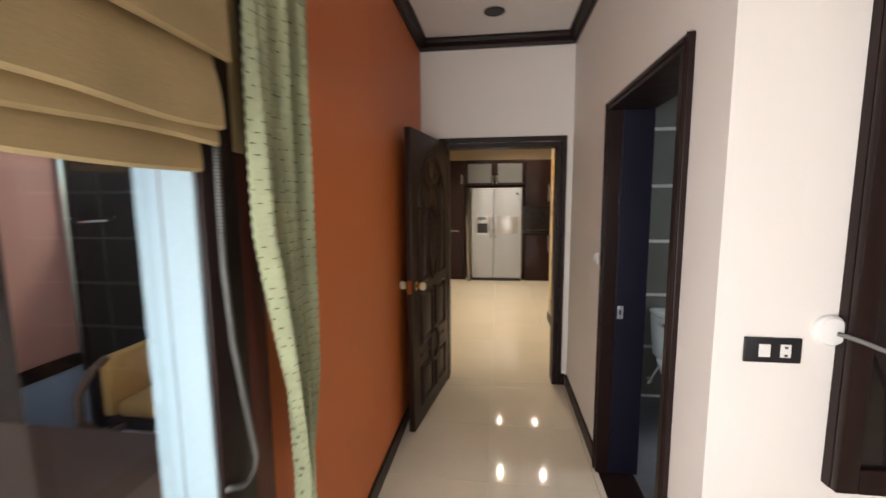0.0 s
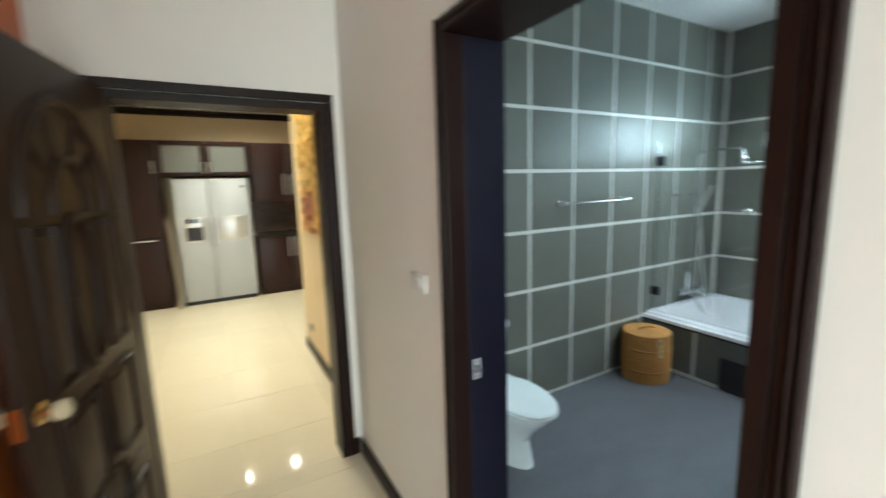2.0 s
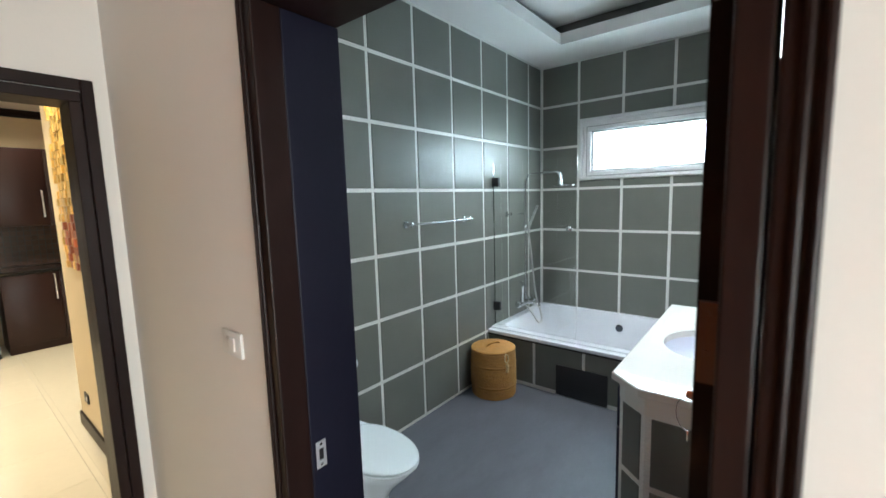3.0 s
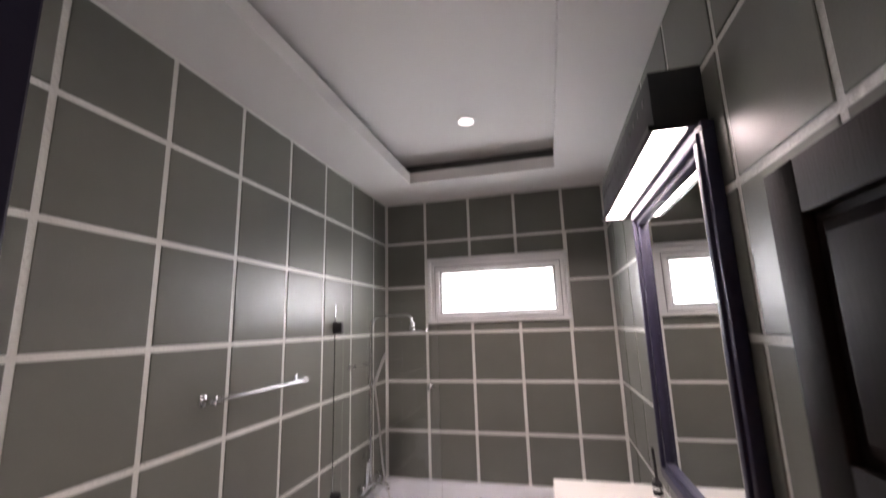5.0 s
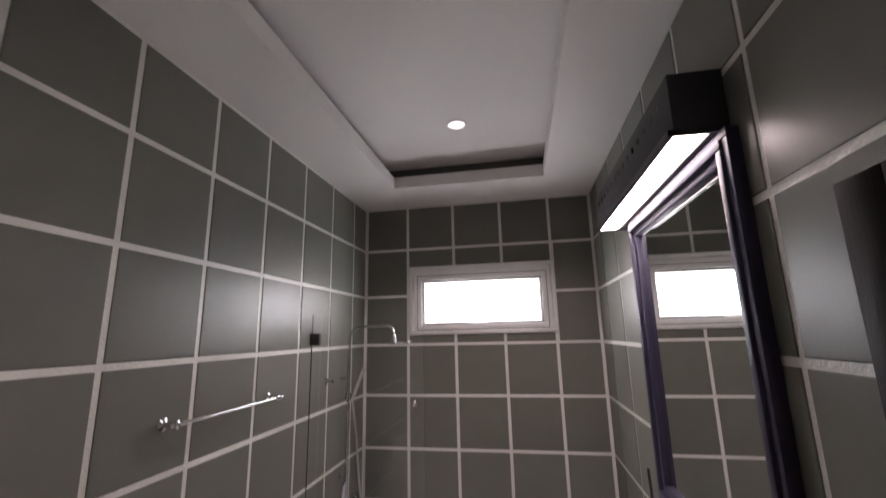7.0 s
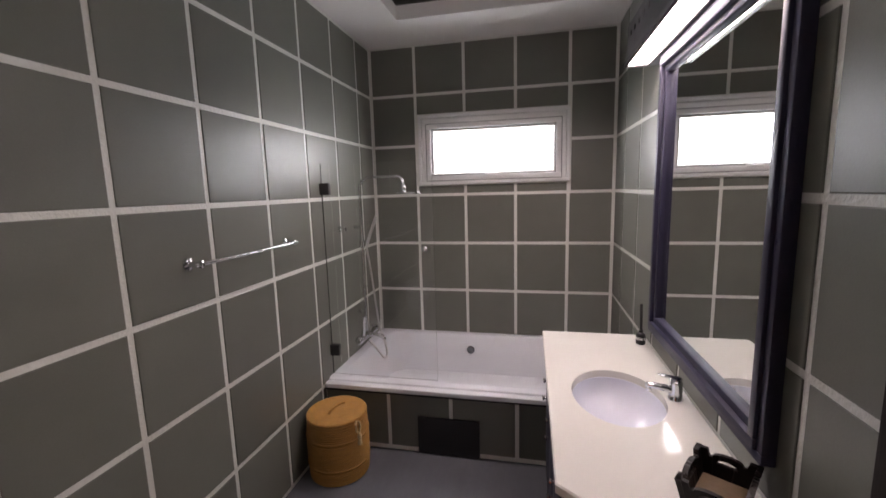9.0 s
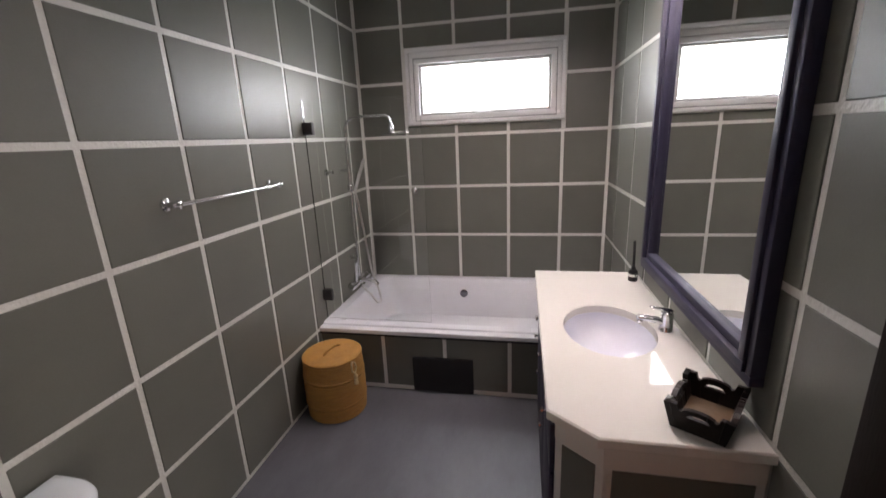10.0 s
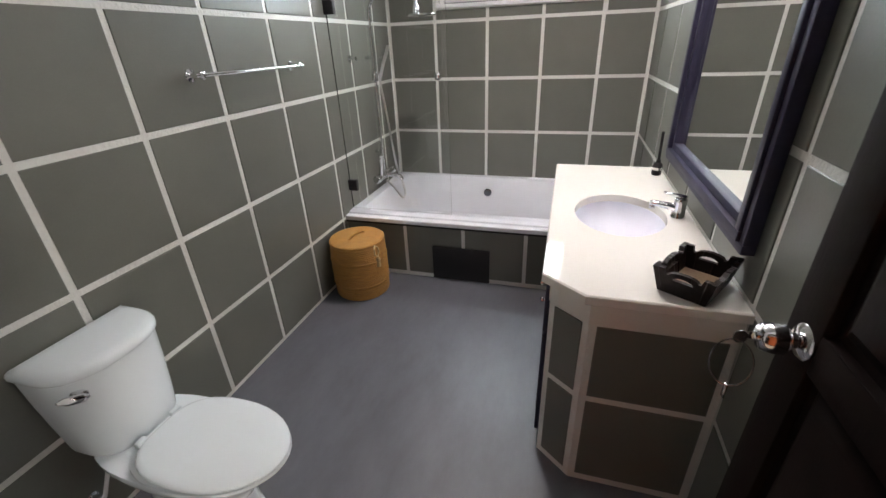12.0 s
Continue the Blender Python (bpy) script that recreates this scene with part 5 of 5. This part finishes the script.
for x0 in (-3.20, -3.83, -4.46):
    tall_unit(x0, x0 + 0.615, "dark brown tall kitchen cabinet beside the fridge")
uc = empty("upper_cabinet", -2.0, KY, 1.92, "dark cabinet with two frosted glass doors above the fridge", "cabinet")
part("body", bx(-2.58, -1.435, KY + 0.022, KB, 1.915, 2.40, 0.002), M_CABWOOD, uc)
for xa, xb, hx in ((-2.575, -2.012, -2.045), (-2.004, -1.44, -1.972)):
    d = bmesh.new()
    for b in ((xa, xb, 1.92, 1.97), (xa, xb, 2.335, 2.385), (xa, xa + 0.055, 1.97, 2.335), (xb - 0.055, xb, 1.97, 2.335)):
        box(d, b[0], b[1], KY, KY + 0.021, b[2], b[3], 0.003)
    dd = part("door", d, M_CABWOOD, uc)
    part("glass", bx(xa + 0.055, xb - 0.055, KY + 0.008, KY + 0.014, 1.97, 2.335), M_FROST, dd, "frosted glass pane")
    handle_v(uc, hx, KY, 1.95, 2.10)
rc = empty("base_cabinet", -1.0, KY, HALL_Z, "dark kitchen base cabinet with steel handles", "cabinet", "right hand kitchen cabinets")
part("body", bx(-1.43, -0.45, KY + 0.022, KB, HALL_Z + 0.001, 0.985, 0.002), M_CABWOOD, rc)
for xa, xb, hx in ((-1.427, -0.942, -0.985), (-0.938, -0.453, -0.895)):
    part("door", bx(xa, xb, KY, KY + 0.021, HALL_Z + 0.09, 0.98, 0.004), M_CABWOOD, rc)
    handle_v(rc, hx, KY, 0.66, 0.95)
tagged(link("kitchen_worktop", bx(-1.43, -0.45, KY - 0.02, KB, 0.986, 1.02, 0.004), M_DARKGLASS), "dark polished stone kitchen worktop", "worktop")
wc = empty("wall_cabinet", -1.0, KY + 0.25, 1.60, "dark kitchen wall cabinet with a steel handle", "cabinet", "right hand kitchen cabinets")
part("body", bx(-1.43, -0.45, KY + 0.05, KB, 1.52, 2.395, 0.002), M_CABWOOD, wc)
for xa, xb, hx in ((-1.427, -0.942, -0.99), (-0.938, -0.453, -0.89)):
    part("door", bx(xa, xb, KY + 0.028, KY + 0.049, 1.525, 2.39, 0.004), M_CABWOOD, wc)
    handle_v(wc, hx, KY + 0.028, 1.62, 1.92)
bs = tagged(link("backsplash", bx(-1.43, -0.45, KB - 0.012, KB - 0.001, 1.022, 1.518), M_BLACK), "brown mosaic tiled backsplash", "backsplash", kind="structure")


def small_tile(w, h):
    if "mosaic" not in TILE_MESH:
        bm = bx(-w / 2, w / 2, -h / 2, h / 2, 0, 0.006)
        bmesh.ops.recalc_face_normals(bm, faces=bm.faces)
        me = bpy.data.meshes.new("mosaic_tile")
        bm.to_mesh(me)
        bm.free()
        me.materials.append(M_BACKSPLASH)
        TILE_MESH["mosaic"] = me
    return TILE_MESH["mosaic"]


for i in range(16):
    for j in range(8):
        t = new("tile", small_tile(0.055, 0.055))
        t.matrix_world = pose(-1.40 + 0.061 * i, KB - 0.012, 1.055 + 0.061 * j, 90, 0, 0)
        t.parent = bs

fr = empty("refrigerator", -1.97, KY - 0.1, HALL_Z, "stainless steel side by side refrigerator with an ice dispenser", "refrigerator")
FX0, FX1, FY, FZ1 = -2.445, -1.50, KY - 0.06, 1.872
part("body", bx(FX0, FX1, FY + 0.07, KB - 0.03, HALL_Z + 0.03, FZ1 - 0.01, 0.005), M_BLACK, fr)
FM = FX0 + 0.42
part("freezer_door", bx(FX0, FM - 0.003, FY, FY + 0.068, HALL_Z + 0.06, FZ1, 0.012), M_FRIDGE, fr)
part("fridge_door", bx(FM + 0.003, FX1, FY, FY + 0.068, HALL_Z + 0.06, FZ1, 0.012), M_FRIDGE, fr)
for hx in (FM - 0.045, FM + 0.045):
    part("handle", tube([(hx, FY, 0.95), (hx, FY - 0.045, 0.97), (hx, FY - 0.05, 1.15), (hx, FY - 0.045, 1.33), (hx, FY, 1.35)], 0.014, 10), M_STEEL, fr, "steel bar handle")
dp = part("dispenser", bx(FX0 + 0.09, FX0 + 0.33, FY - 0.004, FY + 0.002, 0.98, 1.34, 0.002), M_STEEL, fr)
part("recess", bx(FX0 + 0.11, FX0 + 0.31, FY - 0.006, FY - 0.003, 1.0, 1.20), M_BLACK, dp, "dark dispenser recess")
part("display", bx(FX0 + 0.13, FX0 + 0.29, FY - 0.0065, FY - 0.0035, 1.26, 1.32), M_DARKGLASS, dp, "dark display")
part("tray_lip", bx(FX0 + 0.12, FX0 + 0.30, FY - 0.02, FY - 0.004, 1.0, 1.012), M_STEEL, dp)
part("bar_door", bx(FM + 0.09, FX1 - 0.06, FY - 0.004, FY + 0.002, 1.0, 1.34, 0.002), M_STEEL, fr, "polished refreshment door")
part("badge", bx(FX1 - 0.10, FX1 - 0.055, FY - 0.003, FY + 0.002, 1.74, 1.775), M_BLACK, fr, "small dark badge")
part("kick_plate", bx(FX0, FX1, FY + 0.03, FY + 0.068, HALL_Z + 0.002, HALL_Z + 0.055), M_BLACK, fr)
lad = empty("folding_ladder", -2.52, KY - 0.1, HALL_Z, "slim folded aluminium step ladder leaning beside the fridge", "ladder")
part("rail", tube([(-2.50, KY - 0.20, HALL_Z + 0.01), (-2.545, KY - 0.03, 1.30), (-2.52, KY - 0.025, 1.36), (-2.49, KY - 0.025, 1.34)], 0.012, 8), M_STEEL, lad)
part("rail", tube([(-2.475, KY - 0.21, HALL_Z + 0.01), (-2.515, KY - 0.05, 1.22)], 0.012, 8), M_STEEL, lad)

art = empty("wall_panel_art", -1.27, 1.32, 1.30, "tall golden and copper mosaic relief panel", "wall art")
rng = random.Random(9)
part("back_board", bx(-1.279, -1.2705, 0.98, 1.64, 1.31, 2.36), M_ART, art)
for j in range(21):
    for i in range(13):
        y = 0.985 + 0.05 * i
        z = 1.315 + 0.05 * j
        d = rng.uniform(0.004, 0.026)
        red = z < 1.65 and 1.1 < y < 1.5 and rng.random() < 0.7
        part("chip", bx(-1.279 - d, -1.278, y, y + 0.047, z, z + 0.047), M_ARTRED if red else M_ART, art, smooth=False)

# ---- floor tiles of the hall and kitchen ----
FLOOR = bpy.data.objects["floor_hall"]
FT = 0.60


def floor_tile_mesh(w, h):
    key = ("floor", round(w, 3), round(h, 3))
    if key not in TILE_MESH:
        bm = bmesh.new()
        lo = [(-w / 2, -h / 2, 0), (w / 2, -h / 2, 0), (w / 2, h / 2, 0), (-w / 2, h / 2, 0)]
        loft(bm, [lo, [(x, y, 0.0052) for x, y, z in lo], [(x * (1 - 0.002 / w), y * (1 - 0.002 / h), 0.006) for x, y, z in lo]])
        bmesh.ops.recalc_face_normals(bm, faces=bm.faces)
        me = bpy.data.meshes.new("floor_tile")
        bm.to_mesh(me)
        bm.free()
        me.materials.append(M_HFLOOR)
        TILE_MESH[key] = me
    return TILE_MESH[key]


def floor_spans(lo, hi, start):
    n0 = math.ceil((lo - start) / FT - 1e-6)
    cuts = [start + FT * k for k in range(n0, n0 + 40) if lo + 0.02 < start + FT * k < hi - 0.02]
    e = [lo] + cuts + [hi]
    return [(a + 0.0008, b - 0.0008) for a, b in zip(e, e[1:])]


for x0, x1, y0, y1 in ((XO, XW, -3.73, 0.0), (-4.6, XW, 0.0, 4.6)):
    lay(FLOOR, floor_spans(x0, x1, XO), floor_spans(y0, y1, -1.33), lambda x, y: pose(x, y, HALL_Z - 0.006), name="floor_tile", mesh=floor_tile_mesh, tilt=0.02)
lay(FLOOR, [(XO, XW)], [(-6.0, -3.73)], lambda x, y: pose(x, y, HALL_Z - 0.006), name="floor_tile", mesh=floor_tile_mesh, tilt=0.02)
